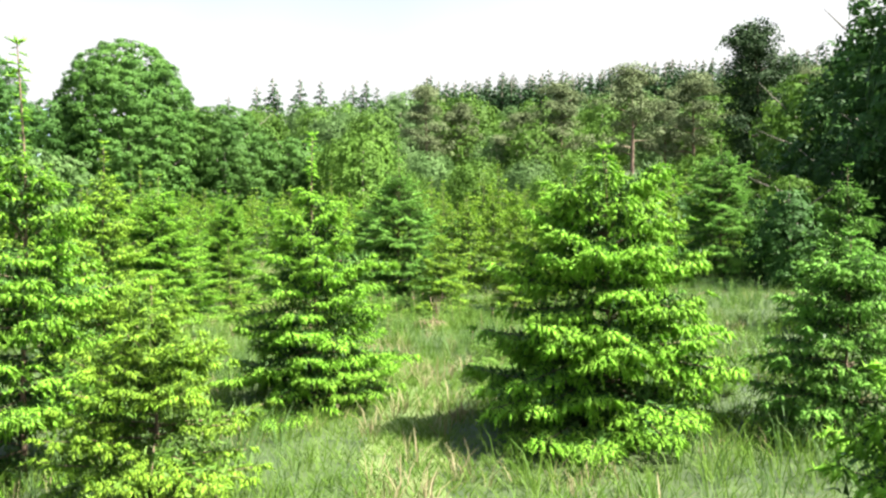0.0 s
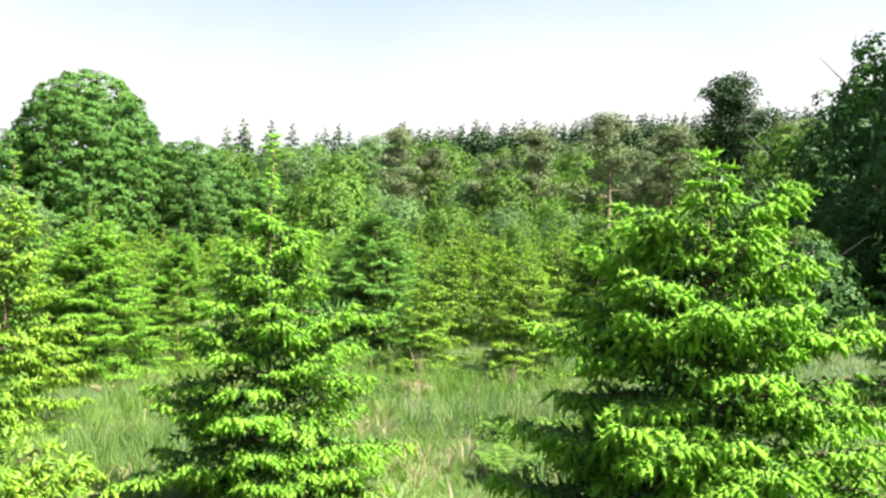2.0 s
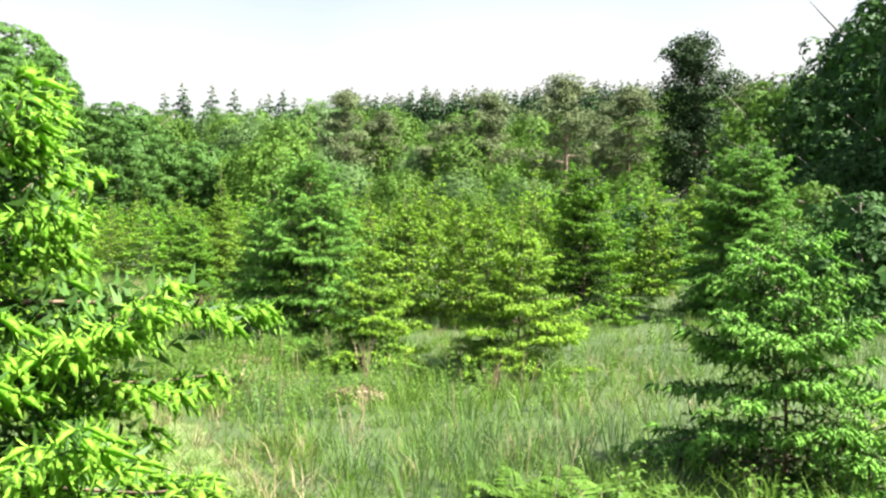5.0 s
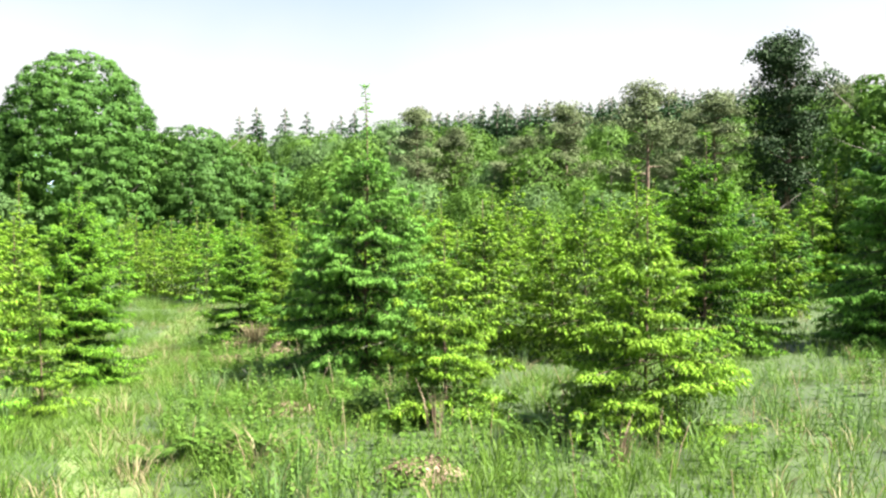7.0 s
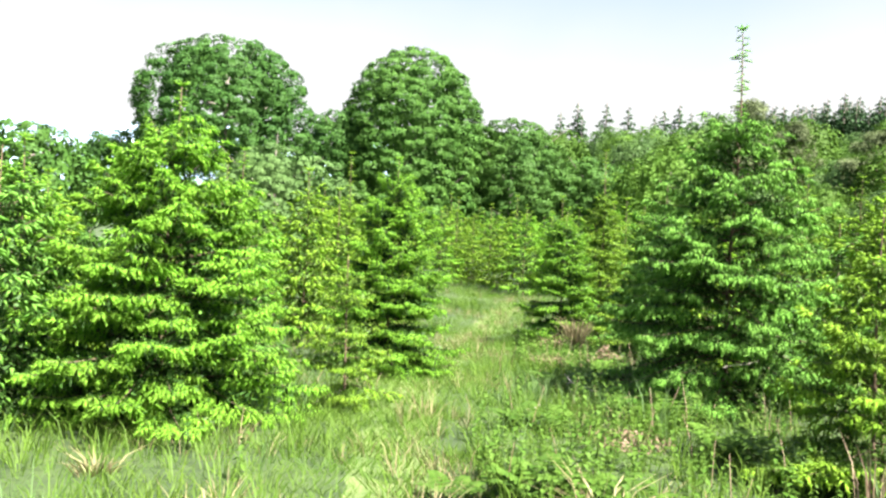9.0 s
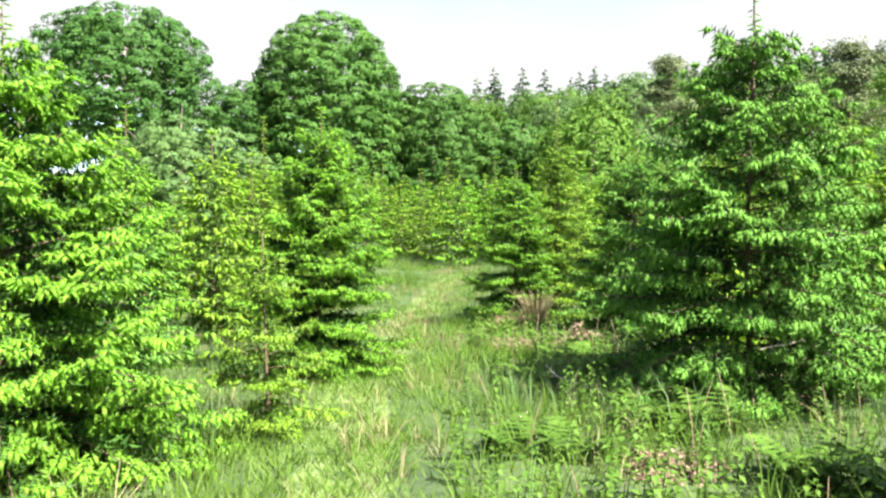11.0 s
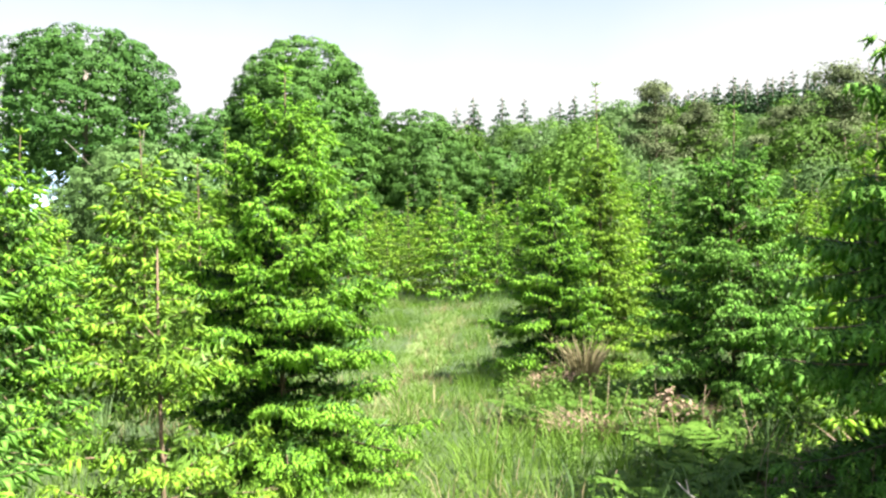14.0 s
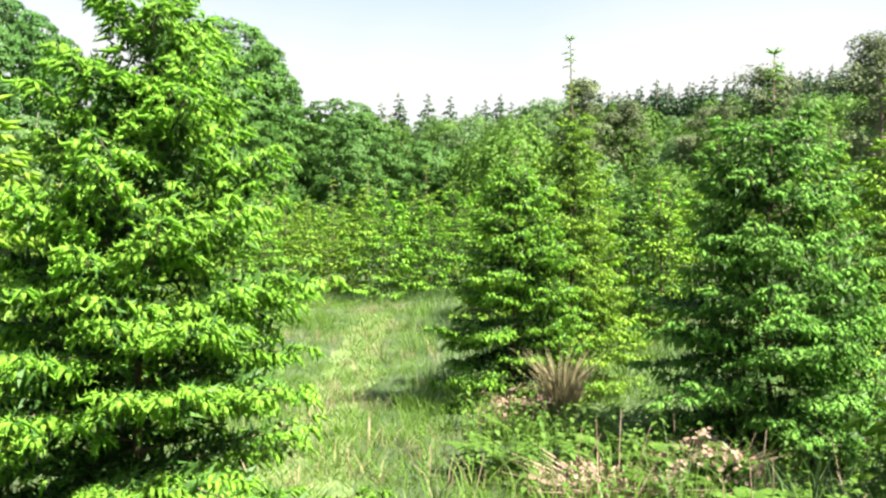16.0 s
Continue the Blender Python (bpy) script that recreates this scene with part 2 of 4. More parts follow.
def young_spruce(seed, h, r, detail, shoots, label, bare=0.18, fresh=0.12, full=1.0, droop=0.0, long=(), bulk=0.6):
    """A young spruce: stem with a long leader, tiers of boughs, old needles within and drooping fresh shoots on the tips."""
    g = np.random.default_rng(seed)
    fine = detail > 0.7
    needles = PALE_LIT_NEEDLES if shoots is SHOOTS_YELLOW else OLD_NEEDLES
    tree = new("young_spruce")
    tagged(tree, label, "tree", "young spruces of the plantation")
    zs = np.linspace(0, h, 9)
    stem = np.stack([0.02 * np.sin(zs * 2 + seed), 0.02 * np.cos(zs * 1.7 + seed), zs], axis=1)
    part("trunk", mesh_np("trunk", *tube(stem, 0.004 + 0.0075 * h * (1 - zs / h) * 0.8, 7)), BARK, tree)
    old, young = (OLD_FINE, NEW_FINE) if fine else (OLD_ROUGH, NEW_ROUGH if detail > 0.45 else NEW_FAR)
    level, steps = (0.20 if fine else 0.21 if detail > 0.3 else 0.27), (0.105 if fine else 0.085) / detail
    top = h * (1 - bare)
    whole = []

    def finish(wood, o, n):
        """Wood, old needles and fresh shoots of one bough or one tree as one mesh in three materials."""
        pieces, slots = [], []
        for slot, piece in enumerate((wood, o, n)):
            if piece is not None:
                pieces.append(piece)
                slots.append(np.full(len(piece[1]), slot))
        return joined(pieces), np.concatenate(slots)

    def stamps(shape, rows, wide):
        if not rows:
            return None
        at, way, ln = np.array([q[0] for q in rows]), np.array([q[1] for q in rows]), np.array([q[2] for q in rows])
        sizes = ln if wide is None else np.stack([ln, np.full(len(ln), wide), np.full(len(ln), wide)], axis=1)
        return stamp(shape, at, frames_of(way), sizes)

    z, tier = 0.05 * h, 0
    while z < top:
        zr = z / top
        extra = [q for q in long if z <= q[1] < z + level]
        count = int(round((8.5 - 3.0 * zr) * full * (1.12 if fine else 1.0 if detail > 0.3 else 0.85)))
        for b in range(count + len(extra)):
            az = b * 2.4 + tier * 0.9 + g.uniform(-0.35, 0.35)
            reach = r * (0.12 + 0.88 * (1 - zr) ** bulk) * g.uniform(0.78, 1.15) * min(1, 0.8 + zr * 2)
            elev = radians(4 + 44 * zr ** 1.3 + g.uniform(-17, 15) - droop * 12)
            if b >= count:
                az, reach, elev = radians(extra[b - count][0]), extra[b - count][2], radians(6)
            out = np.array([math.cos(az), math.sin(az), 0])
            base = np.array([0, 0, z + g.uniform(-0.10, 0.10)])
            ss = np.linspace(0, 1, 6)
            sag = 0.26 + 0.12 * g.random() + 0.15 * droop
            line = base + reach * (ss[:, None] * math.cos(elev) * out + (ss * math.sin(elev) - sag * ss ** 2 + 0.5 * sag * ss ** 4)[:, None] * np.array([0, 0, 1]))
            wood = tube(line, np.linspace(0.004 + 0.007 * reach, 0.0025, 6), 3)
            olds, news = [], []
            for s in np.append(np.arange(0.1, 0.97, steps / reach), 1.0):
                i = min(int(s * 5), 4)
                p = line[i] + (line[i + 1] - line[i]) * (s * 5 - i)
                tan = line[i + 1] - line[i]
                tan = tan / np.linalg.norm(tan)
                side = np.cross(tan, (0, 0, 1))
                side /= np.linalg.norm(side)
                for w in (-1, 1) if s < 1 else (0,):
                    a = radians(g.uniform(38, 66)) * w
                    d = tan * math.cos(a) + side * math.sin(a) + np.array([0, 0, g.uniform(-0.22, 0.14) - 0.15 * droop])
                    ln = min(0.36, 0.06 + reach * 0.46 * (1 - s)) * g.uniform(0.7, 1.15)
                    olds.append((p, d, ln * 0.92 + 0.02))
                    tip = p + d / np.linalg.norm(d) * ln + np.array([0, 0, -0.1 * ln])
                    across = np.cross(d, (0, 0, 1))
                    across /= np.linalg.norm(across) + 1e-6
                    d = d / np.linalg.norm(d)
                    spots = np.arange(0.3, 0.97, 0.42 * fresh / ln) if detail > 0.3 else np.array([0.4, 0.75])
                    for q in spots:
                        for side_of in (-1, 1):
                            if s * (0.4 + 0.6 * q) < 0.25 or g.random() < (0.06 if detail > 0.45 else 0.3):
                                continue
                            news.append((p + (tip - p) * q + np.array([0, 0, 0.012]), d * g.uniform(0.3, 0.8) + across * side_of * g.uniform(0.5, 1.0) + np.array([0, 0, g.uniform(-0.65, 0.1) - 0.3 * droop]), fresh * g.uniform(0.8, 1.35)))
                    news.append((tip - d * 0.02, d + across * g.uniform(-0.3, 0.3) + np.array([0, 0, g.uniform(-0.3, 0.15) - 0.3 * droop]), fresh * g.uniform(0.8, 1.3)))
            deep = []
            for s in (0.1, 0.26, 0.42, 0.56)[:4 if fine else 2]:
                i = min(int(s * 5), 4)
                deep.append((line[i] + (line[i + 1] - line[i]) * (s * 5 - i), line[i + 1] - line[i] + g.normal(scale=0.03, size=3), (0.26 * reach + 0.08) * g.uniform(0.8, 1.2)))
            made = finish(wood, joined([stamps(old, olds, 0.105 if fine else 0.13), stamps(OLD_INNER, deep, 0.14 * min(1.0, 0.5 + 0.6 * reach))]), stamps(young, news, None))
            if fine:
                part("bough", mesh_np("bough", *made[0], made[1]), [BARK, needles, shoots], tree)
            else:
                whole.append(made)
        z += level * g.uniform(0.8, 1.2)
        tier += 1
    news, z = [], top - 0.12
    while z < h:
        p = np.array([np.interp(z, zs, stem[:, k]) for k in range(3)])
        az = len(news) * 2.4 + g.uniform(-0.4, 0.4)
        whorl = 0.5 + 0.5 * math.sin((z - top) * 21)
        news.append((p, (math.cos(az), math.sin(az), g.uniform(0.1, 0.9)), g.uniform(0.6, 0.9 + 0.5 * whorl) * min(fresh, 0.12) * (1.0 if z < h - 0.06 else 0.7)))
        z += 0.016 / min(detail, 1.0) * (1.5 - whorl)
    for k in range(5):
        news.append((stem[-1] - (0, 0, 0.02), (math.cos(k * 1.26), math.sin(k * 1.26), 1.6), min(fresh, 0.11)))
    made = finish(None, None, stamps(young, news, None))
    if fine:
        part("leader", mesh_np("leader", *made[0], made[1]), [BARK, needles, shoots], tree, "upright leader with hooked young shoots")["kind"] = "stuff"
    else:
        whole.append(made)
        part("crown", mesh_np("crown", *joined([m[0] for m in whole]), np.concatenate([m[1] for m in whole])), [BARK, needles, shoots], tree)
    return tree


def place(thing, x, y, turn=0.0, size=1.0, tilt=0.0):
    thing.matrix_basis = Matrix.Translation((x, y, ground_z(x, y) - 0.02)) @ pose(0, 0, 0, tilt, 0, turn) @ Matrix.Scale(size, 4)
    return thing


def copy_at(thing, x, y, turn=0.0, size=1.0, tall=1.0):
    m = Matrix.Translation((x, y, ground_z(x, y) - 0.02)) @ pose(0, 0, 0, 0, 0, turn)
    ob = copy_thing(thing, m)
    ob.scale = (size, size, size * tall)
    return ob


def clump_shape(seed, leaves, size, flat, bend=0.25):
    """A spray of leaves in a shallow dome of radius 1, round x (outwards)."""
    r = np.random.default_rng(seed)
    v, f = [], []
    for i in range(leaves):
        a, q = i * 2.4, math.sqrt((i + 0.5) / leaves)
        c = np.array([bend * (1 - q * q) + r.uniform(-0.2, 0.2), q * math.cos(a), q * math.sin(a) * flat])
        u = np.array([r.uniform(-0.8, 0.8), math.cos(a) + r.uniform(-0.5, 0.5), math.sin(a) + r.uniform(-0.5, 0.5)])
        u /= np.linalg.norm(u)
        w = np.cross(u, np.array([1, r.uniform(-0.6, 0.6), r.uniform(-0.6, 0.6)]))
        w /= np.linalg.norm(w) + 1e-6
        s = size * r.uniform(0.7, 1.3)
        n = len(v)
        v += [c - u * s * 0.5, c + w * s * 0.36 + u * s * 0.05, c + u * s * 0.6, c - w * s * 0.36 + u * s * 0.05]
        f += [(n, n + 1, n + 2), (n, n + 2, n + 3)]
    return np.array(v), np.array(f)


def spray_shape(seed, leaves):
    """A few pointed leaves spread like fingers from one stalk, facing along x."""
    r = np.random.default_rng(seed)
    v, f = [], []
    for i in range(leaves):
        a = i * 2 * math.pi / leaves + r.uniform(-0.4, 0.4) + seed
        u = np.array([r.uniform(-0.45, 0.05), math.cos(a), math.sin(a)])
        w = np.array([0.0, -math.sin(a), math.cos(a)]) * 0.34
        n = len(v)
        v += [u * 0.02, u * 0.6 + w + (0.08, 0, 0), u * 1.05 * r.uniform(0.85, 1.2), u * 0.6 - w + (0.08, 0, 0)]
        f += [(n, n + 1, n + 2), (n, n + 2, n + 3)]
    return np.array(v), np.array(f)


CLUMPS = [clump_shape(11 + i, 18, 0.36, 0.75) for i in range(3)]
TUFTS = [clump_shape(31 + i, 9, 0.42, 0.6, 0.5) for i in range(3)]
PAIRS = [spray_shape(51 + i, 2) for i in range(4)]
SPRAYS = [spray_shape(41 + i, 3) for i in range(4)]


def crown_parts(g, centre_z, rx, rz_up, rz_down, n, size, shapes, lumps=0.22, masses=70, hang=0.25, mass=0.30):
    """Sprays of needles gathered in flattened masses over an uneven dome, with gaps between them."""
    centres = []
    for i in range(masses):
        u = 1 - 1.86 * (i + 0.5) / masses
        a = i * 2.399 + g.uniform(-0.3, 0.3)
        flat = math.sqrt(max(0.0, 1 - u * u))
        k = (1 - mass * 0.75) * (1 - lumps * g.random())
        centres.append((flat * math.cos(a) * rx * k, flat * math.sin(a) * rx * k, u * (rz_up if u > 0 else rz_down) * k))
    centres = np.array(centres)
    own = g.integers(0, masses, n)
    d = g.normal(size=(n, 3))
    d[:, 2] = np.abs(d[:, 2]) * 0.9 - 0.25
    d /= np.linalg.norm(d, axis=1, keepdims=True)
    q = g.uniform(0.6, 1.0, (n, 1)) ** 0.6
    span = np.array([mass * rx, mass * rx, mass * 0.62 * max(rx, 0.5 * (rz_up + rz_down))])
    pts = centres[own] + d * q * span * g.uniform(0.75, 1.2, masses)[own][:, None]
    ways = d * 0.7 + pts / np.array([rx, rx, max(rz_up, rz_down)]) * 0.6 + np.array([0, 0, hang]) + g.normal(scale=0.2, size=(n, 3))
    pts[:, 2] += centre_z
    sz = size * g.uniform(0.7, 1.3, n)
    pick = g.integers(0, len(shapes), n)
    return joined([stamp(s, pts[pick == j], frames_of(ways[pick == j]), sz[pick == j]) for j, s in enumerate(shapes)])


def leafy_crown(g, rx, base, top, mid, power, lump, leaf, per, uneven, flat=0.55, sprays=None):
    """A dense crown: a hull of overlapping rounded lumps of foliage, each a cap of leaves that face outwards, over a dark inner layer."""
    if sprays is SPRAYS:
        rx, top = rx - min(1.1 * lump, 0.25 * rx), top - 1.3 * lump
    zm = base + (top - base) * mid
    wave = [(g.integers(1, 5), g.uniform(0, 6.28), g.uniform(1, 4) / (top - base) * 2, g.uniform(0, 6.28)) for _ in range(5)]

    def reach(z, a):
        u = np.where(z > zm, (z - zm) / (top - zm), (zm - z) / (zm - base + 1e-6) * 0.93)
        swell = sum(np.sin(k * a + p + q * z + o) for k, p, q, o in wave) * uneven * 0.35
        return rx * np.sqrt(np.maximum(0.0, 1 - u ** np.where(z > zm, power, 3.0))) * (1 + swell)

    n = int(2 * math.pi * rx * (top - base) * 0.95 / (lump * lump * 1.25))
    t = np.linspace(0, 1, 60)
    zs = base + (top - base) * t
    weight = np.cumsum(np.maximum(reach(zs, 0 * zs), 0.15 * rx))
    z = np.interp((np.arange(n) + g.random(n)) / n, weight / weight[-1], zs)
    a = np.arange(n) * 2.39996 + g.uniform(-0.5, 0.5, n)
    out = np.stack([np.cos(a), np.sin(a), np.clip((z - zm) / (top - zm), -0.4, 1.2) ** 3], axis=1)
    c = np.stack([np.cos(a), np.sin(a), 0 * a], axis=1) * np.maximum(reach(z, a) - 0.5 * lump * g.uniform(0.3, 1.6, n) * (1 + 2 * uneven), 0)[:, None]
    c[:, 2] = np.minimum(z, top - 0.3 * lump)
    own = np.repeat(np.arange(n), per)
    d = g.normal(size=(len(own), 3)) * 0.75 + out[own] * 0.75 + np.array([0, 0, 0.35])
    d /= np.linalg.norm(d, axis=1, keepdims=True)
    r = (lump * g.uniform(0.7, 1.25, n))[own] * g.uniform(0.82, 1.08, len(own))
    pts = c[own] + d * r[:, None] * np.array([1, 1, flat])
    ways = d * np.array([1, 1, 1.3]) + g.normal(scale=0.28, size=d.shape)
    sz = leaf * g.uniform(0.7, 1.35, len(own))
    m = 2 * n
    zi = g.uniform(base + 0.1 * (top - base), top - 0.12 * (top - base), m)
    ai = g.uniform(0, 6.28, m)
    ri = reach(zi, ai) * 0.76
    inner = np.stack([np.cos(ai) * ri, np.sin(ai) * ri, zi], axis=1)
    pts = np.concatenate([pts, inner])
    ways = np.concatenate([ways, np.stack([np.cos(ai), np.sin(ai), 0.2 + 0 * ai], axis=1)])
    sz = np.concatenate([sz, np.full(m, 0.7 * lump)])
    pick = g.integers(0, 4, len(pts))
    return joined([stamp(s, pts[pick == j], frames_of(ways[pick == j]), sz[pick == j]) for j, s in enumerate(sprays or SPRAYS)])


def limbs_of(g, h, base, rx, count, thick):
    """A tapered trunk and limbs that reach into the crown."""
    zs = np.linspace(0, h * 0.8, 8)
    wob = g.uniform(-1, 1, 2) * 0.02 * h
    line = np.stack([wob[0] * np.sin(zs / h * 4), wob[1] * np.sin(zs / h * 3), zs], axis=1)
    trunk = tube(line, thick * (1.15 - zs / (h * 0.8)) + 0.02, 8)
    limbs = []
    for i in range(count):
        z0 = base + (h * 0.75 - base) * (i + 0.3) / count
        az, up = i * 2.4 + g.uniform(-0.4, 0.4), g.uniform(0.25, 0.7)
        ln = rx * g.uniform(0.6, 0.9)
        s = np.linspace(0, 1, 5)
        limbs.append(tube(np.stack([np.cos(az) * ln * s, np.sin(az) * ln * s, z0 + ln * (up * s + 0.15 * s * s)], axis=1), thick * (0.42 - 0.36 * s), 5))
    return trunk, limbs


def broad_tree(seed, h, rx, base, leaves, label, name="broadleaf_tree", group="woodland trees", mid=0.42, power=2.3, lump=0.9, leaf=0.26, per=20, uneven=0.12, limbed=True):
    g = np.random.default_rng(seed)
    tree = new(name)
    tagged(tree, label, "tree", group)
    trunk, limbs = limbs_of(g, h, base + 0.1 * h, rx, 7, 0.02 * h)
    part("trunk", mesh_np("trunk", *trunk), GREY_BARK, tree)
    for limb in limbs if limbed else []:
        part("limb", mesh_np("limb", *limb), GREY_BARK, tree)
    part("crown", mesh_np("crown", *leafy_crown(g, rx, base, h, mid, power, lump, leaf, per, uneven, 0.55, SPRAYS if limbed else PAIRS)), leaves, tree)
    return tree


def pine(seed, h, leaves, label, spread=0.2, clouds=13, low=0.45):
    """A Scots pine: a leaning bare trunk, crooked limbs and separate clouds of needles."""
    g = np.random.default_rng(seed)
    tree = new("scots_pine")
    tagged(tree, label, "tree", "old pines below the hill")
    zs = np.linspace(0, h * 0.95, 10)
    bend = g.uniform(-1, 1, 2) * 0.05 * h
    line = np.stack([bend[0] * np.sin(zs / h * 3.0), bend[1] * np.sin(zs / h * 2.6), zs], axis=1)
    part("trunk", mesh_np("trunk", *tube(line, 0.018 * h * (1.1 - zs / h), 8)), PINE_BARK, tree)
    limbs, crowns = [], []
    for i in range(clouds):
        zr = low + (1 - low) * (i + 0.5) / clouds
        az = i * 2.4 + g.uniform(-0.5, 0.5)
        reach = h * spread * g.uniform(0.45, 1.05) * (1.25 - 0.95 * max(0, zr - 0.5) * 2) * (0.55 if i > clouds - 3 else 1)
        p0 = np.array([np.interp(zr * h, zs, line[:, k]) for k in range(3)])
        tip = p0 + np.array([math.cos(az) * reach, math.sin(az) * reach, reach * g.uniform(0.05, 0.45)])
        s = np.linspace(0, 1, 5)[:, None]
        limbs.append(tube(p0 + (tip - p0) * s + np.sin(s * 5 + i) * 0.03 * reach, 0.007 * h * (1 - 0.8 * s[:, 0]), 5))
        for j in range(2):
            c = p0 + (tip - p0) * (1.0 if j == 0 else 0.55) + g.normal(scale=0.02 * h, size=3)
            v, f = crown_parts(g, 0, h * g.uniform(0.10, 0.155), h * 0.065, h * 0.045, 46, 0.036 * h, TUFTS, 0.3, 8, 0.6, 0.5)
            crowns.append((v + c, f))
    for limb in limbs:
        part("limb", mesh_np("limb", *limb), PINE_BARK, tree)
    part("crown", mesh_np("crown", *joined(crowns)), leaves, tree)
    return tree


def hill_conifer(seed, h, r):
    """A narrow dark spruce: tiers of drooping sprays round a thin stem."""
    g = np.random.default_rng(seed)
    tree = new("forest_conifer")
    tagged(tree, "tall narrow dark conifer on the ridge", "tree", "conifers along the ridge")
    part("trunk", mesh_np("trunk", *tube(np.stack([np.zeros(5), np.zeros(5), np.linspace(0, h, 5)], axis=1), np.linspace(0.02 * h, 0.004 * h, 5), 5)), GREY_BARK, tree)
    at, way, sz = [], [], []
    for i in range(56):
        zr = 1 - ((i + 0.5) / 56) ** 0.75
        q = r * (1 - zr) ** 0.8 * g.uniform(0.6, 1.15)
        a = i * 2.4 + g.uniform(-0.3, 0.3)
        at.append((0.15 * math.cos(a) * q, 0.15 * math.sin(a) * q, h * (0.12 + 0.87 * zr)))
        way.append((math.cos(a), math.sin(a), g.uniform(-0.35, 0.25)))
        sz.append((q + 0.3, 0.5 * q + 0.3, 0.5 * q + 0.3))
    part("crown", mesh_np("crown", *stamp(OLD_FINE_WIDE, np.array(at), frames_of(np.array(way)), np.array(sz))), HILL_NEEDLES, tree)
    return tree


OLD_FINE_WIDE = shoot_shape(5, 10, 0, 0.15, 0.75, 0.25, 0.2, 2)


# ---- ground ----
def ground_z(x, y):
    """Meadow that tips gently to the left, then the valley side and the wooded hill."""
    z = 0.0416 * 16 * math.tanh(x / 16) + 0.0131 * min(y, 40)
    far = max(0.0, y - 62 + 0.10 * x)
    z += 21.0 * (1 - math.exp(-(far / 75.0) ** 1.6)) + 1.5 * max(0.0, min(1.0, (y - 26) / 25))
    return z


ROUTE = [(2.6, -3.0), (1.3, 2.5), (-0.15, 7.5), (-0.9, 10.5), (-2.9, 13.2), (-5.6, 16.6), (-7.3, 19.2), (-8.9, 22.5), (-10.8, 26.5), (-13.0, 31.5)]


def from_route(x, y):
    """Distance to the trodden line."""
    best = 99.0
    for (ax, ay), (bx, by) in zip(ROUTE, ROUTE[1:]):
        vx, vy = bx - ax, by - ay
        s = max(0.0, min(1.0, ((x - ax) * vx + (y - ay) * vy) / (vx * vx + vy * vy)))
        best = min(best, math.hypot(x - ax - s * vx, y - ay - s * vy))
    return best


def axis(fine_from, fine_to, step, reach):
    inner = np.arange(fine_from, fine_to, step)
    out = np.geomspace(step, reach, 34)
    return np.concatenate([fine_from - out[::-1], inner, fine_to + out])


gx, gy = axis(-16, 10, 0.4, 900), axis(-4, 40, 0.4, 900)
pts = [(x, y, ground_z(x, y) + 0.045 * noise.noise(Vector((x * 0.9, y * 0.9, 0))) - 0.05 * math.exp(-(from_route(x, y) / 0.35) ** 2)) for y in gy for x in gx]
cells = []
for j in range(len(gy) - 1):
    for i in range(len(gx) - 1):
        a = j * len(gx) + i
        cells += [(a, a + 1, a + 1 + len(gx)), (a, a + 1 + len(gx), a + len(gx))]
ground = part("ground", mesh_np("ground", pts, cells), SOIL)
strip, strip_cells = [], []
steps_along = np.linspace(0, len(ROUTE) - 1.001, 130)
for n, q in enumerate(steps_along):
    i = int(q)
    (ax, ay), (bx, by) = ROUTE[i], ROUTE[i + 1]
    x, y = ax + (bx - ax) * (q - i), ay + (by - ay) * (q - i)
    ux, uy = (by - ay) / math.hypot(bx - ax, by - ay), -(bx - ax) / math.hypot(bx - ax, by - ay)
    for w in (-1.0, -0.5, 0.0, 0.5, 1.0):
        half = 0.42 + 0.12 * noise.noise(Vector((x * 1.7, y * 1.7, 5 + (w > 0))))
        xx, yy = x + ux * half * w, y + uy * half * w
        strip.append((xx, yy, ground_z(xx, yy) + 0.045 * noise.noise(Vector((xx * 0.9, yy * 0.9, 0))) - 0.05 * math.exp(-(from_route(xx, yy) / 0.35) ** 2) + (0.014 if abs(w) < 1 else -0.02)))
    if n:
        for k in range(4):
            a = (n - 1) * 5 + k
            strip_cells += [(a, a + 1, a + 6), (a, a + 6, a + 5)]
tagged(part("path", mesh_np("path", strip, strip_cells), TRODDEN), "narrow trodden path of short pale grass", "path", kind="structure")
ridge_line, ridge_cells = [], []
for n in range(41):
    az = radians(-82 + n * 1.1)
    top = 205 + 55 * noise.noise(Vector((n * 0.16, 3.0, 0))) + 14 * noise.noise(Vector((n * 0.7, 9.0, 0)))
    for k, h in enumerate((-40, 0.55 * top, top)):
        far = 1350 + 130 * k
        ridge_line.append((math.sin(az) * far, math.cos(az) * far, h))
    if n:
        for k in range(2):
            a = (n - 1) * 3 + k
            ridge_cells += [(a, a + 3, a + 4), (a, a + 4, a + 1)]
tagged(part("backdrop", mesh_np("backdrop", ridge_line, ridge_cells), HAZE_HILL), "distant hills beyond the trees, coloured pale blue for haze", "hills", kind="structure")
tagged(ground, "grassy meadow floor with a faint trodden path", "ground", kind="structure")

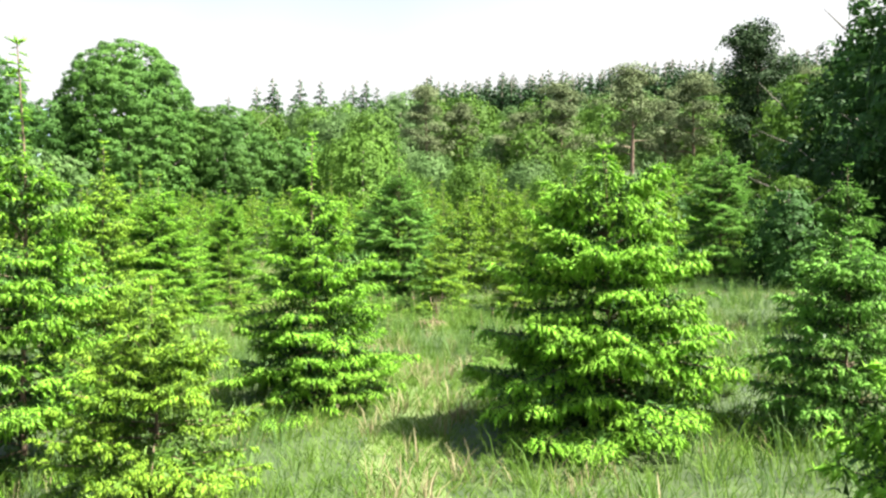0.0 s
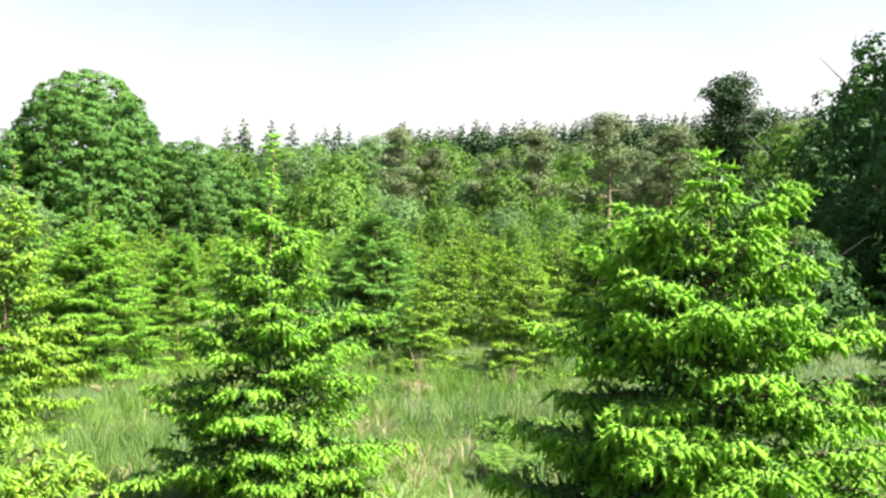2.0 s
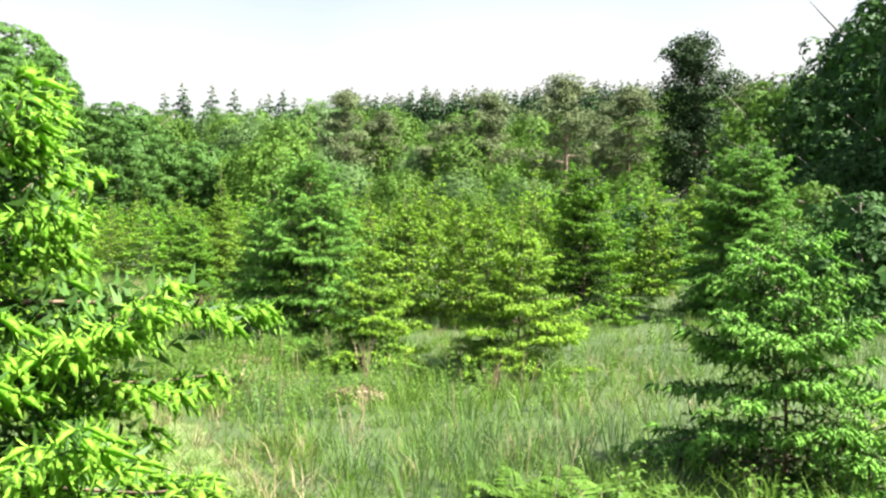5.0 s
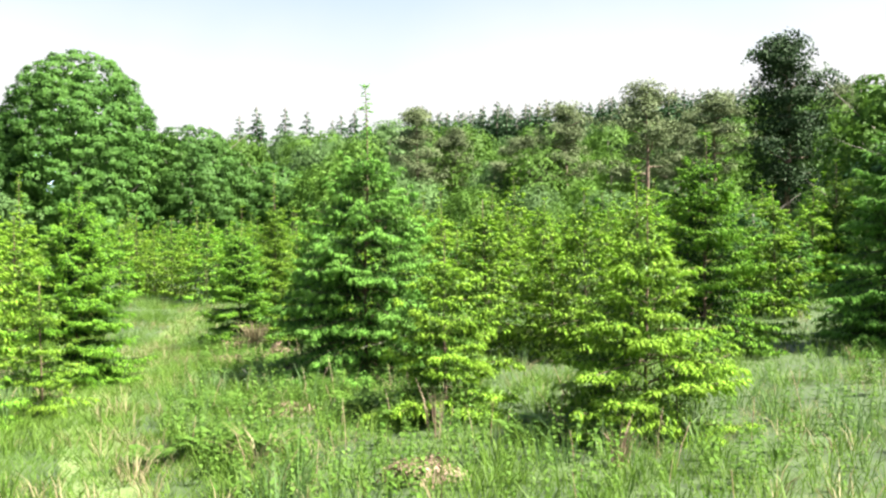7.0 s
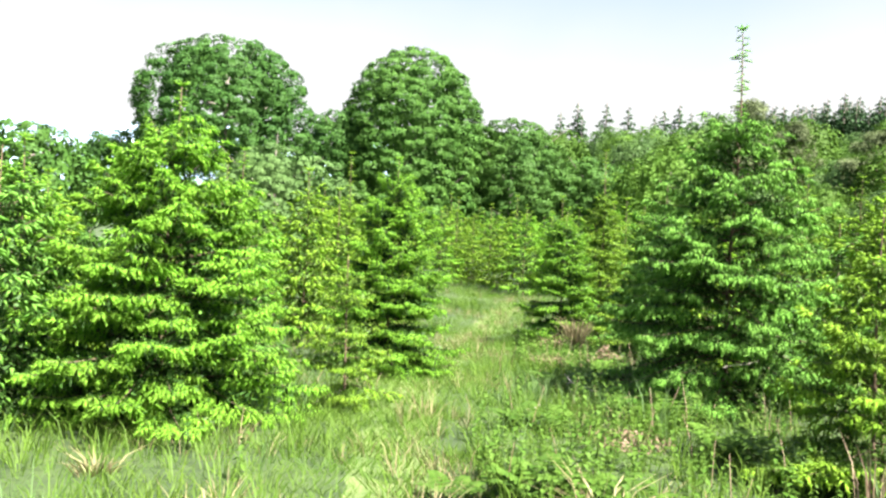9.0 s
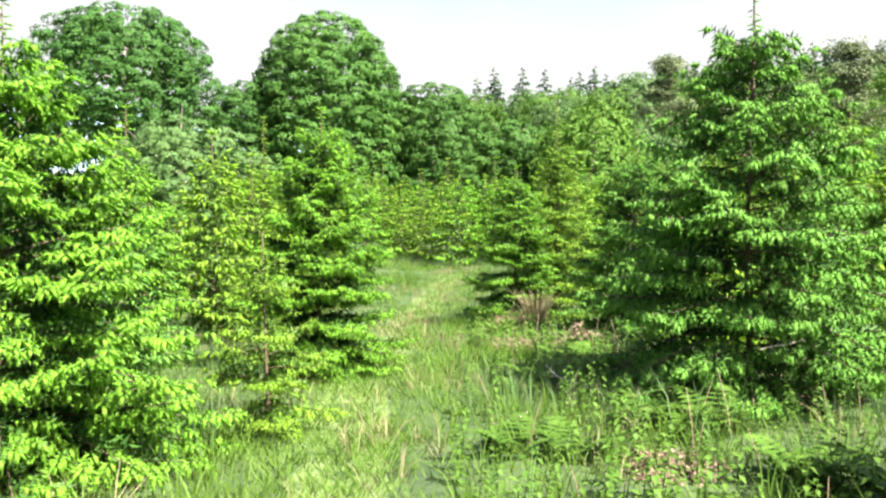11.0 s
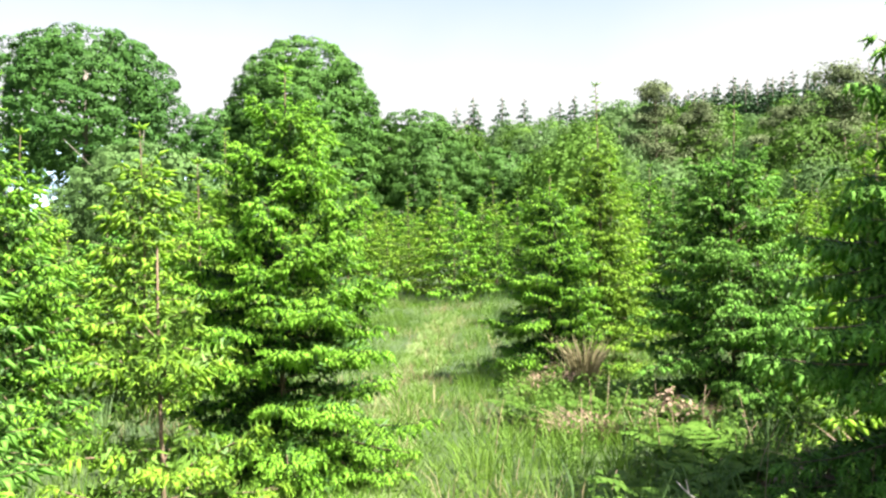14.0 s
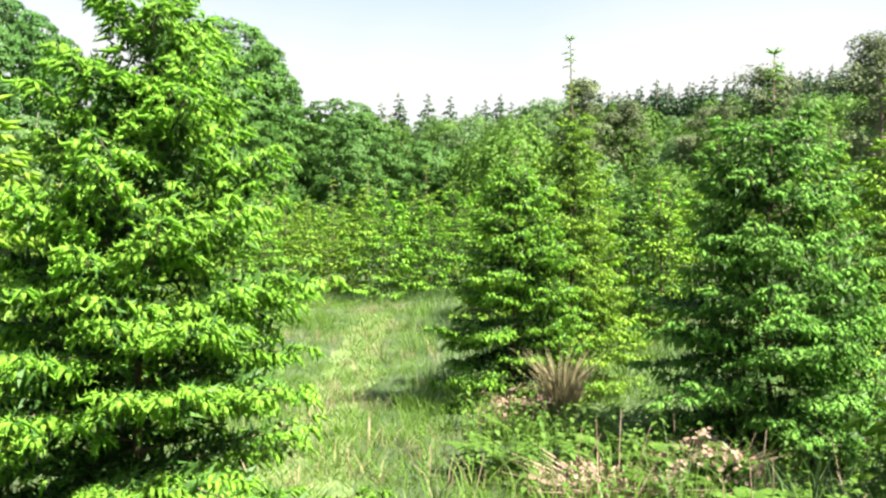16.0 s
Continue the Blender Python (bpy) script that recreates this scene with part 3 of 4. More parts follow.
# ---- young spruces beside the path ----
BRIGHT = "bushy young spruce with bright drooping fresh shoots"
YELLOW = "thin young spruce with yellow-green new growth"
BLUE = "full young spruce with dark inner boughs and green tips"
place(young_spruce(101, 2.63, 0.95, 1.0, SHOOTS, "young spruce with a long bare leader and bright shoots", 0.27, 0.078, 1.1, 0.0, [(52, 1.6, 0.88)]), -1.56, 9.19)
place(young_spruce(102, 2.25, 1.12, 1.0, SHOOTS, "broad young spruce with bright shoots and dark skirts", 0.16, 0.092, 1.4, 0.15, bulk=0.42), 1.23, 8.36, 40)
place(young_spruce(103, 1.45, 0.80, 0.8, SHOOTS_YELLOW, "low yellow-green young spruce beside the path", 0.12, 0.05, 1.6), -1.33, 6.17, 90)
place(young_spruce(104, 3.2, 0.95, 0.75, SHOOTS, "tall young spruce with a thin bare leader", 0.28, 0.085), -2.95, 7.0, 10)
place(young_spruce(105, 3.05, 0.9, 0.6, SHOOTS_YELLOW, YELLOW, 0.2, 0.10), -5.75, 11.78, 130)
place(young_spruce(106, 3.8, 1.32, 0.75, SHOOTS_BLUE, "large dark young spruce with drooping blue-green tips", 0.25, 0.08, 1.1, 0.7, bulk=0.5), -3.96, 19.86, 200)
place(young_spruce(107, 2.0, 0.98, 0.75, SHOOTS_YELLOW, YELLOW, 0.26, 0.075, 1.1), -0.5, 16.8, 80)
place(young_spruce(108, 1.85, 0.75, 0.75, SHOOTS_YELLOW, YELLOW, 0.26, 0.07, 1.1), -2.32, 17.3, 280)
place(young_spruce(109, 3.15, 1.3, 0.6, SHOOTS, BRIGHT, 0.16, 0.09, 1.2), 0.37, 22.1, 310)
place(young_spruce(110, 2.36, 0.8, 0.7, SHOOTS, BRIGHT, 0.12, 0.08, 1.3, bulk=0.5), -7.92, 24.21, 60)
place(young_spruce(111, 3.44, 0.74, 0.6, SHOOTS_YELLOW, "slim young spruce with a tall stiff leader", 0.26, 0.08, 1.3), -7.61, 25.04, 20)
place(young_spruce(112, 2.64, 0.95, 0.75, SHOOTS_BLUE, "full young spruce with a forked leader", 0.2, 0.07, 1.3, bulk=0.45), -5.79, 23.0, 150)
place(young_spruce(113, 2.75, 0.95, 1.0, SHOOTS, "dense young spruce with tiers of bright boughs", 0.14, 0.066, 1.4, bulk=0.45), -8.22, 19.88, 240)
place(young_spruce(114, 1.5, 0.56, 0.75, SHOOTS_YELLOW, YELLOW, 0.2, 0.055, full=0.7), -6.98, 17.62, 330)
place(young_spruce(115, 2.9, 1.35, 0.8, SHOOTS, "wide bright young spruce with a crooked leader", 0.2, 0.085, 1.2, bulk=0.45), -7.61, 15.98, 15)
place(young_spruce(116, 2.91, 0.90, 0.6, SHOOTS, BRIGHT, 0.2, 0.09), -10.45, 19.29, 100)
place(young_spruce(117, 2.26, 0.95, 0.6, SHOOTS_BLUE, BLUE, 0.18, 0.10), 4.23, 14.37, 210)
place(young_spruce(118, 1.4, 0.75, 0.75, SHOOTS, BRIGHT, 0.14, 0.085), 2.75, 5.3, 20)
place(young_spruce(119, 1.65, 0.95, 0.75, SHOOTS_BLUE, BLUE, 0.14, 0.085), 1.35, 12.7, 250)
place(young_spruce(121, 1.5, 0.8, 0.75, SHOOTS_BLUE, BLUE, 0.14, 0.08, 1.3), 2.95, 8.4, 140)
place(young_spruce(122, 3.45, 1.5, 0.72, SHOOTS_BLUE, "large dark young spruce at the edge of the wood", 0.16, 0.085, 1.2, 0.2, bulk=0.5), 3.17, 22.25, 70)
place(young_spruce(123, 4.0, 1.2, 0.5, SHOOTS_YELLOW, "taller slim young spruce with a stiff leader", 0.3, 0.11), -15.8, 27.7, 40)
place(young_spruce(120, 2.6, 1.0, 0.6, SHOOTS, BRIGHT, 0.16, 0.10), -9.97, 15.95, 190)

# ---- the plantation behind, copied from four trees ----
small = [young_spruce(131, 2.3, 0.9, 0.36, SHOOTS_YELLOW, YELLOW, 0.18, 0.13),
         young_spruce(132, 2.5, 0.8, 0.36, SHOOTS_YELLOW, YELLOW, 0.24, 0.13),
         young_spruce(133, 2.2, 0.95, 0.36, SHOOTS_BLUE, BLUE, 0.16, 0.13),
         young_spruce(134, 2, 0.75, 0.36, SHOOTS_YELLOW, YELLOW, 0.2, 0.13)]
KEPT = [(-1.56, 9.19), (1.23, 8.36), (-1.33, 6.17), (-2.95, 7.0), (-5.75, 11.78), (-3.96, 19.86), (-0.5, 16.8), (-2.32, 17.3), (-15.8, 27.7), (0.37, 22.1), (2.95, 8.4), (3.17, 22.25), (-7.92, 24.21),
        (-7.61, 25.04), (-5.79, 23.0), (-8.22, 19.88), (-6.98, 17.62), (-7.61, 15.98), (-10.45, 19.29), (4.23, 14.37), (2.75, 5.3), (1.35, 12.7), (-9.97, 15.95)]
taken = list(KEPT)
rnd = random.Random(7)


def plant(kinds, total, x_from, x_to, y_from, y_to, gap, clear):
    """Trees of a few kinds spread over a stretch, off the path and out of the glade."""
    count = 0
    for _ in range(20000):
        if count == total:
            return
        x, y = rnd.uniform(x_from, x_to), rnd.uniform(y_from, y_to)
        open_glade = (-6.5 < x < 3.5 and y < 21.5) or (x > -8 and y < 16)
        if open_glade or from_route(x, y) < clear or x > 1 + y * 0.12 or any(math.hypot(x - a, y - b) < gap for a, b in taken):
            continue
        taken.append((x, y))
        size, turn = rnd.uniform(0.7, 1.2), rnd.uniform(0, 360)
        if count < len(kinds):
            place(kinds[count], x, y, turn, size)
        else:
            copy_at(rnd.choice(kinds), x, y, turn, size, rnd.uniform(0.9, 1.15))
        count += 1


plant(small, 78, -20, 5, 12, 31, 1.0, 1.6)
tiny = [young_spruce(141, 2.6, 1.0, 0.24, SHOOTS, BRIGHT, 0.16, 0.17, 0.9), young_spruce(142, 2.5, 0.9, 0.24, SHOOTS_YELLOW, YELLOW, 0.2, 0.16, 0.9), young_spruce(143, 2.8, 1.05, 0.24, SHOOTS_YELLOW, YELLOW, 0.16, 0.16, 0.9)]
plant(tiny, 125, -32, 7, 30, 62, 1.5, 1.2)

for x, y, size in [(-13.7, 33.3, 1.0), (-14.8, 34.6, 1.2), (-16.2, 35.4, 1.1), (-12.5, 34.4, 1.0), (-17.4, 34.2, 1.0), (-14.0, 36.2, 1.2), (-18.6, 37.0, 1.2)]:
    copy_at(tiny[1 if size > 1.05 else 0], x, y, x * 50, size)

# ---- big trees on the left ----
def stand(seed, x, y, top, rx, base, leaves, label, turn=0, **more):
    """A broadleaf tree whose crown ends at the height top."""
    return place(broad_tree(seed, top - ground_z(x, y), rx, base, leaves, label, **more), x, y, turn)


stand(201, -41.65, 64.4, 18.6, 6.5, 0.6, CHESTNUT, "tall dome-shaped chestnut in full dense leaf", mid=0.32, power=2.5, lump=0.75, leaf=0.19, per=32, uneven=0.03)
stand(202, -35.6, 70.2, 13.6, 5.4, 0.4, CHESTNUT, "rounded chestnut in full leaf beside a taller one", 70, mid=0.35, lump=0.75, leaf=0.2, per=24, uneven=0.1)
stand(203, -31.5, 76.0, 11.0, 5.0, 0.3, CHESTNUT, "lower broadleaf tree at the wood's edge", 150, lump=0.75, leaf=0.22, per=20, uneven=0.12)
stand(204, -43.86, 47.26, 15.4, 6.1, 4.6, DARKENED_BROAD, "spreading broadleaf tree with a high dark underside", 30, mid=0.34, power=2.6, lump=0.75, leaf=0.17, per=30, uneven=0.08)
stand(205, -46.0, 60.5, 13.2, 4.0, 3.0, DARKENED_BROAD, "broadleaf tree between two larger crowns", 200, lump=0.75, leaf=0.2, per=20)
stand(206, -50.9, 44.75, 9.6, 3.8, 2.6, SHADED_LEAF, "dark broadleaf tree in shade", 300, per=12)
stand(207, -36.2, 30.5, 6.8, 3.6, 0.2, CHESTNUT, "rounded broadleaf tree at the meadow's edge", 10, lump=0.6, leaf=0.2, per=14)
stand(208, -29.6, 38.2, 6.6, 3.6, 0.1, GREY_LEAF, "soft grey-green willow bush", 50, name="willow_bush", lump=0.5, leaf=0.13, per=20, uneven=0.25)
stand(209, -34.5, 42.2, 6.4, 3.4, 0.1, GREY_LEAF, "soft grey-green willow bush", 190, name="willow_bush", lump=0.5, leaf=0.13, per=20, uneven=0.25)

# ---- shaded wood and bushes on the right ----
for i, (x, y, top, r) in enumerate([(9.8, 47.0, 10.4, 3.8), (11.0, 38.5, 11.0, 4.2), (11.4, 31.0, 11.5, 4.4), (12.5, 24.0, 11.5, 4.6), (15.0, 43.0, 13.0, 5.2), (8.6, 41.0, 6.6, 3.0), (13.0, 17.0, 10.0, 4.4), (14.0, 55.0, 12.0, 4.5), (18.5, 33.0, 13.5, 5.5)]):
    stand(220 + i, x, y, top, r, 0.1, SHADED_LEAF if i != 0 else WOOD_LEAF, "shaded broadleaf tree at the edge of the wood", i * 77, mid=0.4, lump=0.75, leaf=0.2, per=13, uneven=0.2)
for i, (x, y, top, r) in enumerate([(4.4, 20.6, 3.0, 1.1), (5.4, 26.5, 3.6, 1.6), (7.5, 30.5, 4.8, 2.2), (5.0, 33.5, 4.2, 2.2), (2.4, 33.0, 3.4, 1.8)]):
    stand(232 + i, x, y, top, r, 0.0, WOOD_LEAF if i % 2 else SHADED_LEAF, "leafy hawthorn bush in half shade", i * 70, name="hawthorn_bush", group="bushes by the wood", mid=0.3, lump=0.38, leaf=0.09, per=20, uneven=0.2)

# ---- old pines below the hill ----
for i, (x, y, top, spread) in enumerate([(-21.96, 88.8, 16.7, 0.2), (-10.8, 83.0, 12.8, 0.26), (-6.6, 83.4, 15.2, 0.24), (-0.1, 77.7, 15.6, 0.26), (5.6, 80.3, 15.2, 0.24), (-18.6, 91.5, 15.1, 0.22), (3.0, 85.4, 14.0, 0.24), (-13.5, 86.0, 11.0, 0.26), (15.5, 83.0, 16.0, 0.24), (22.0, 84.0, 17.0, 0.24), (29.0, 88.0, 18.0, 0.24)]):
    h = top - ground_z(x, y)
    place(pine(300 + i, h, PINE_NEEDLES, "old grey-brown pine with a bare crooked trunk", spread, 13, 0.34), x, y, i * 40)
x, y = 9.85, 74.85
place(pine(320, 18.1 - ground_z(x, y), DARK_PINE, "tall dark pine with a ragged crown", 0.16, 26, 0.10), x, y, 10)

# ---- broadleaf slope ----
kinds = [broad_tree(241, 10.3, 4.4, 0.4, WOOD_LEAF, "broadleaf tree in the mixed wood on the slope", lump=0.95, leaf=0.30, per=8, uneven=0.16, limbed=False),
         broad_tree(242, 10.8, 3.9, 0.4, WOOD_LEAF, "broadleaf tree in the mixed wood on the slope", lump=0.95, leaf=0.30, per=8, uneven=0.16, limbed=False),
         broad_tree(243, 9.5, 4.6, 0.3, GREY_LEAF, "pale broadleaf tree in the mixed wood on the slope", lump=0.9, leaf=0.26, per=9, uneven=0.16, limbed=False)]
count, taken = 0, []
rnd = random.Random(11)
while count < 84:
    y = rnd.uniform(70, 138)
    x = rnd.uniform(-0.62 * y - 6, 0.34 * y)
    if any(math.hypot(x - a, y - b) < 4.2 for a, b in taken) or (y < 82 and x > -18) or (y < 80 and x < -26):
        continue
    taken.append((x, y))
    size = rnd.uniform(0.62, 0.92) + (0.22 if x < -0.24 * y and y > 95 else 0.0)
    if count < 3:
        place(kinds[count], x, y, rnd.uniform(0, 360), size)
    else:
        copy_at(rnd.choice(kinds), x, y, rnd.uniform(0, 360), size)
    count += 1

for _ in range(34):
    x, y = rnd.uniform(-26, 24), rnd.uniform(62, 84)
    if 6 < x < 13.5:
        continue
    copy_at(rnd.choice(kinds), x, y, rnd.uniform(0, 360), rnd.uniform(0.36, 0.55))

# ---- conifers along the ridge ----
cone = [hill_conifer(401, 13.0, 2.7), hill_conifer(402, 12.0, 2.2), hill_conifer(403, 12.6, 3.0)]
rnd = random.Random(13)
count = 0
for row in range(3):
    x = -60.0
    while x < 60:
        yy = 150 + row * 4 + rnd.uniform(-2, 2)
        size = rnd.uniform(0.95, 1.12) * (0.94 if x > -38 else 1.0)
        x += rnd.uniform(0.8, 2.0)
        if x < -36 and rnd.random() < 0.75:
            continue
        if count < 3:
            place(cone[count], x, yy, 0, size)
        else:
            copy_at(rnd.choice(cone), x, yy, rnd.uniform(0, 360), size)
        count += 1
for x, y, size in [(-73.2, 141, 0.92), (-68.5, 143, 1.04), (-66.2, 145, 1.16), (-64.8, 144, 0.98), (-61.5, 146.7, 1.12)]:
    copy_at(cone[0], x, y, x * 9, size)


# ---- grass and undergrowth ----
def blades_shape(seed, n, height, lean, width, simple=False):
    r = np.random.default_rng(seed)
    v, f = [], []
    for i in range(n):
        a, q = r.uniform(0, 6.28), r.uniform(0, 0.16 if simple else 0.08)
        h = height * r.uniform(0.6, 1.1)
        base = np.array([math.cos(a) * q, math.sin(a) * q, 0])
        b = r.uniform(0, 6.28)
        side = np.array([math.cos(b), math.sin(b), 0]) * width
        out = np.array([math.cos(a), math.sin(a), 0]) * lean * h * r.uniform(0.4, 1.3)
        k = len(v)
        if simple:
            v += [base - side, base + side, base + out + np.array([0, 0, h * 0.85])]
            f.append((k, k + 1, k + 2))
            continue
        mid = base + out * 0.35 + np.array([0, 0, h * 0.6])
        v += [base - side, base + side, mid - side * 0.8, mid + side * 0.8, base + out + np.array([0, 0, h * 0.92])]
        f += [(k, k + 1, k + 3), (k, k + 3, k + 2), (k + 2, k + 3, k + 4)]
    return np.array(v), np.array(f)


def grass_field(name, material, seed, n, height, lean, width, where, label, blades=9, simple=False):
    g = np.random.default_rng(seed)
    shapes = [blades_shape(seed + i, blades, height, lean, width, simple) for i in range(3)]
    at = []
    tries = 0
    while len(at) < n and tries < n * 40:
        tries += 1
        y = 1.0 + 36 * g.random() ** 1.5
        x = np.interp(y, [p[1] for p in ROUTE], [p[0] for p in ROUTE]) + g.normal(0, 3.6)
        if tries % 3 == 0:
            x, y = g.uniform(-9, 8), g.uniform(8, 30)
        chance = where(x, y)
        if g.random() < chance:
            at.append((x, y, ground_z(x, y) - 0.03))
    at = np.array(at)
    a = g.uniform(0, 6.28, len(at))
    z = np.zeros(len(at))
    turns = np.stack([np.stack([np.cos(a), -np.sin(a), z], 1), np.stack([np.sin(a), np.cos(a), z], 1), np.stack([z, z, z + 1], 1)], 1)
    sizes = g.uniform(0.6, 1.25, len(at))
    pick = g.integers(0, 3, len(at))
    me = mesh_np(name, *joined([stamp(s, at[pick == j], turns[pick == j], sizes[pick == j]) for j, s in enumerate(shapes)]))
    return tagged(part(name, me, material), label, "grass", kind="stuff")


def patch(x, y, scale, offset):
    return noise.noise(Vector((x * scale + offset, y * scale, offset)))


grass_field("short_grass", GRASS, 501, 19000, 0.13, 0.8, 0.005, lambda x, y: 1.0 if from_route(x, y) < 0.9 else 0.4, "short green meadow grass with trodden blades", 11, True)
grass_field("tall_grass", GRASS, 511, 11000, 0.29, 0.7, 0.0034, lambda x, y: 0.0 if from_route(x, y) < 0.6 else 0.6 + patch(x, y, 0.7, 3), "tall lush green meadow grass", 10)
grass_field("rush_grass", RUSH, 521, 3000, 0.42, 0.45, 0.0033, lambda x, y: 0.0 if from_route(x, y) < 0.75 else max(0, 0.15 + 1.5 * patch(x, y, 0.5, 9)), "tall bluish grass in loose tufts", 10)
grass_field("dry_grass", STRAW, 531, 2400, 0.22, 0.9, 0.004, lambda x, y: max(0, 0.15 + 1.4 * patch(x, y, 0.8, 21)) + (0.25 if from_route(x, y) < 0.4 else 0), "pale dry grass among the green", 8)


# ---- herbs, ferns and dead stuff ----
def herb_shape(seed):
    """A leafy weed: a stalk with pairs of pointed leaves."""
    r = np.random.default_rng(seed)
    v, f = tube([(0, 0, 0), (0.02, 0.01, 0.5), (0.0, 0.03, 1.0)], [0.012, 0.009, 0.004], 3)
    v, f = list(v), list(f)
    for i in range(18):
        z, a = 0.1 + 0.9 * i / 17, i * 1.9 + r.uniform(-0.3, 0.3)
        out, side = np.array([math.cos(a), math.sin(a), r.uniform(-0.35, 0.45)]), np.array([-math.sin(a), math.cos(a), 0]) * 0.045
        ln = r.uniform(0.12, 0.24) * (1.15 - 0.5 * z)
        c, k = np.array([0.01, 0.01, z]), len(v)
        v += [c, c + out * ln * 0.5 + side, c + out * ln + np.array([0, 0, -0.05]), c + out * ln * 0.5 - side]
        f += [(k, k + 1, k + 2), (k, k + 2, k + 3)]
    return np.array(v), np.array(f)


def herb_field(seed, n, spots, label):
    g = np.random.default_rng(seed)
    shapes = [herb_shape(seed + i) for i in range(3)]
    at = []
    while len(at) < n:
        x0, y0, r = spots[int(g.integers(len(spots)))]
        x, y = x0 + g.normal(0, r), y0 + g.normal(0, r)
        if from_route(x, y) > 0.55:
            at.append((x, y, ground_z(x, y) - 0.03))
    at, a = np.array(at), g.uniform(0, 6.28, n)
    z = np.zeros(n)
    turns = np.stack([np.stack([np.cos(a), -np.sin(a), z + 0.1], 1), np.stack([np.sin(a), np.cos(a), z], 1), np.stack([z, z, z + 1], 1)], 1)
    pick, size = g.integers(0, 3, n), g.uniform(0.14, 0.42, n)
    me = mesh_np("low_herbs", *joined([stamp(s, at[pick == j], turns[pick == j], size[pick == j]) for j, s in enumerate(shapes)]))
    tagged(part("low_herbs", me, FERN), label, "weeds", kind="stuff")


herb_field(601, 1100, [(-3.4, 17.2, 1.0), (-1.6, 15.8, 1.3), (0.6, 16.5, 1.2), (1.8, 18.5, 1.0), (0.3, 11.2, 0.6), (-4.9, 19.2, 0.8), (-5.6, 21.2, 0.8), (-4.4, 16.0, 0.7), (-7.0, 22.8, 0.6), (2.6, 10.5, 0.9), (-2.6, 14.9, 0.8)], "low tangle of leafy weeds and brambles")


def fern(seed):
    """A bracken fern: arching fronds with paired leaflets."""
    g = np.random.default_rng(seed)
    plant_ob = new("bracken_fern")
    tagged(plant_ob, "small green bracken fern among the grass", "fern", "ferns in the grass")
    for i in range(6):
        a, ln = i * 1.05 + g.uniform(-0.3, 0.3), g.uniform(0.3, 0.5)
        t = np.linspace(0, 1, 6)
        line = np.stack([np.cos(a) * ln * t * 0.75, np.sin(a) * ln * t * 0.75, ln * (1.1 * t - 0.65 * t * t)], axis=1)
        pieces = [tube(line, 0.004 - 0.003 * t, 3)]
        side = np.array([-math.sin(a), math.cos(a), 0])
        for q in np.linspace(0.25, 0.97, 9):
            p = np.array([np.interp(q, t, line[:, k]) for k in range(3)])
            w = 0.36 * ln * (1.05 - q) + 0.02
            for sgn in (-1, 1):
                tip = p + side * sgn * w + np.array([math.cos(a), math.sin(a), -0.25]) * 0.35 * w
                b = np.array([math.cos(a), math.sin(a), 0]) * 0.014
                pieces.append((np.array([p - b, p + b, (p + tip) / 2 + b * 1.3 + (0, 0, 0.01), tip, (p + tip) / 2 - b * 1.3]), np.array([(0, 1, 2), (0, 2, 4), (4, 2, 3)])))
        part("frond", mesh_np("frond", *joined(pieces)), FERN, plant_ob)
    return plant_ob


ferns = [fern(611), fern(612)]
rnd = random.Random(17)
spots = [(-4.6, 19.0), (-4.2, 18.4), (-5.2, 20.3), (-3.1, 17.6), (-2.4, 16.9), (-6.6, 22.6), (-7.2, 23.2), (-6.2, 22.0), (-5.0, 21.6), (0.3, 10.6), (0.6, 11.2), (0.1, 11.8), (-3.6, 16.2), (-1.2, 16.4), (-5.6, 19.6), (-7.0, 22.2), (-6.0, 21.0), (-5.3, 22.6), (2.2, 9.8), (2.9, 10.6), (-4.9, 17.9), (-4.0, 15.6)]
for i, (x, y) in enumerate(spots):
    for j in (0, 1, 0, 1):
        xx, yy = x + rnd.uniform(-0.35, 0.35), y + rnd.uniform(-0.35, 0.35)
        if i == 0 and ferns[j].location.length == 0:
            place(ferns[j], xx, yy, rnd.uniform(0, 360))
        else:
            copy_at(ferns[j], xx, yy, rnd.uniform(0, 360), rnd.uniform(0.7, 1.2))


def dry_tuft(seed, x, y, height, blades, spread, material, label, name="dry_grass_tuft", lean=0.9):
    """A thick tuft of dead grass or bracken stems leaning outwards."""
    v, f = blades_shape(seed, blades, height, lean, 0.006)
    v = v * np.array([spread, spread, 1.0])
    ob = part(name, mesh_np(name, v, f), material)
    tagged(ob, label, "dead grass", "dead tufts")
    ob.matrix_basis = Matrix.Translation((x, y, ground_z(x, y) - 0.02))
    return ob


dry_tuft(621, -7.36, 23.65, 0.62, 190, 1.3, STRAW, "tall tuft of bleached dead grass", lean=0.38)
dry_tuft(622, -7.62, 23.8, 0.26, 120, 1.7, DEAD_FERN, "flattened tuft of brown dead bracken", "bracken_tuft")
dry_tuft(623, -6.1, 22.1, 0.22, 200, 2.0, DEAD_FERN, "flattened tuft of pale brown dead bracken", "bracken_tuft", 0.7)
dry_tuft(624, -6.6, 21.6, 0.2, 160, 2.4, DEAD_FERN, "flattened tuft of pale brown dead bracken", "bracken_tuft")
dry_tuft(625, -6.4, 14.6, 0.17, 60, 1.5, STRAW, "low tuft of bleached dead grass")
dry_tuft(626, -5.1, 14.5, 0.20, 34, 1.3, STRAW, "low tuft of bleached dead grass")
dry_tuft(627, -4.6, 20.4, 0.3, 140, 2.2, DEAD_FERN, "flattened tuft of brown dead bracken", "bracken_tuft")


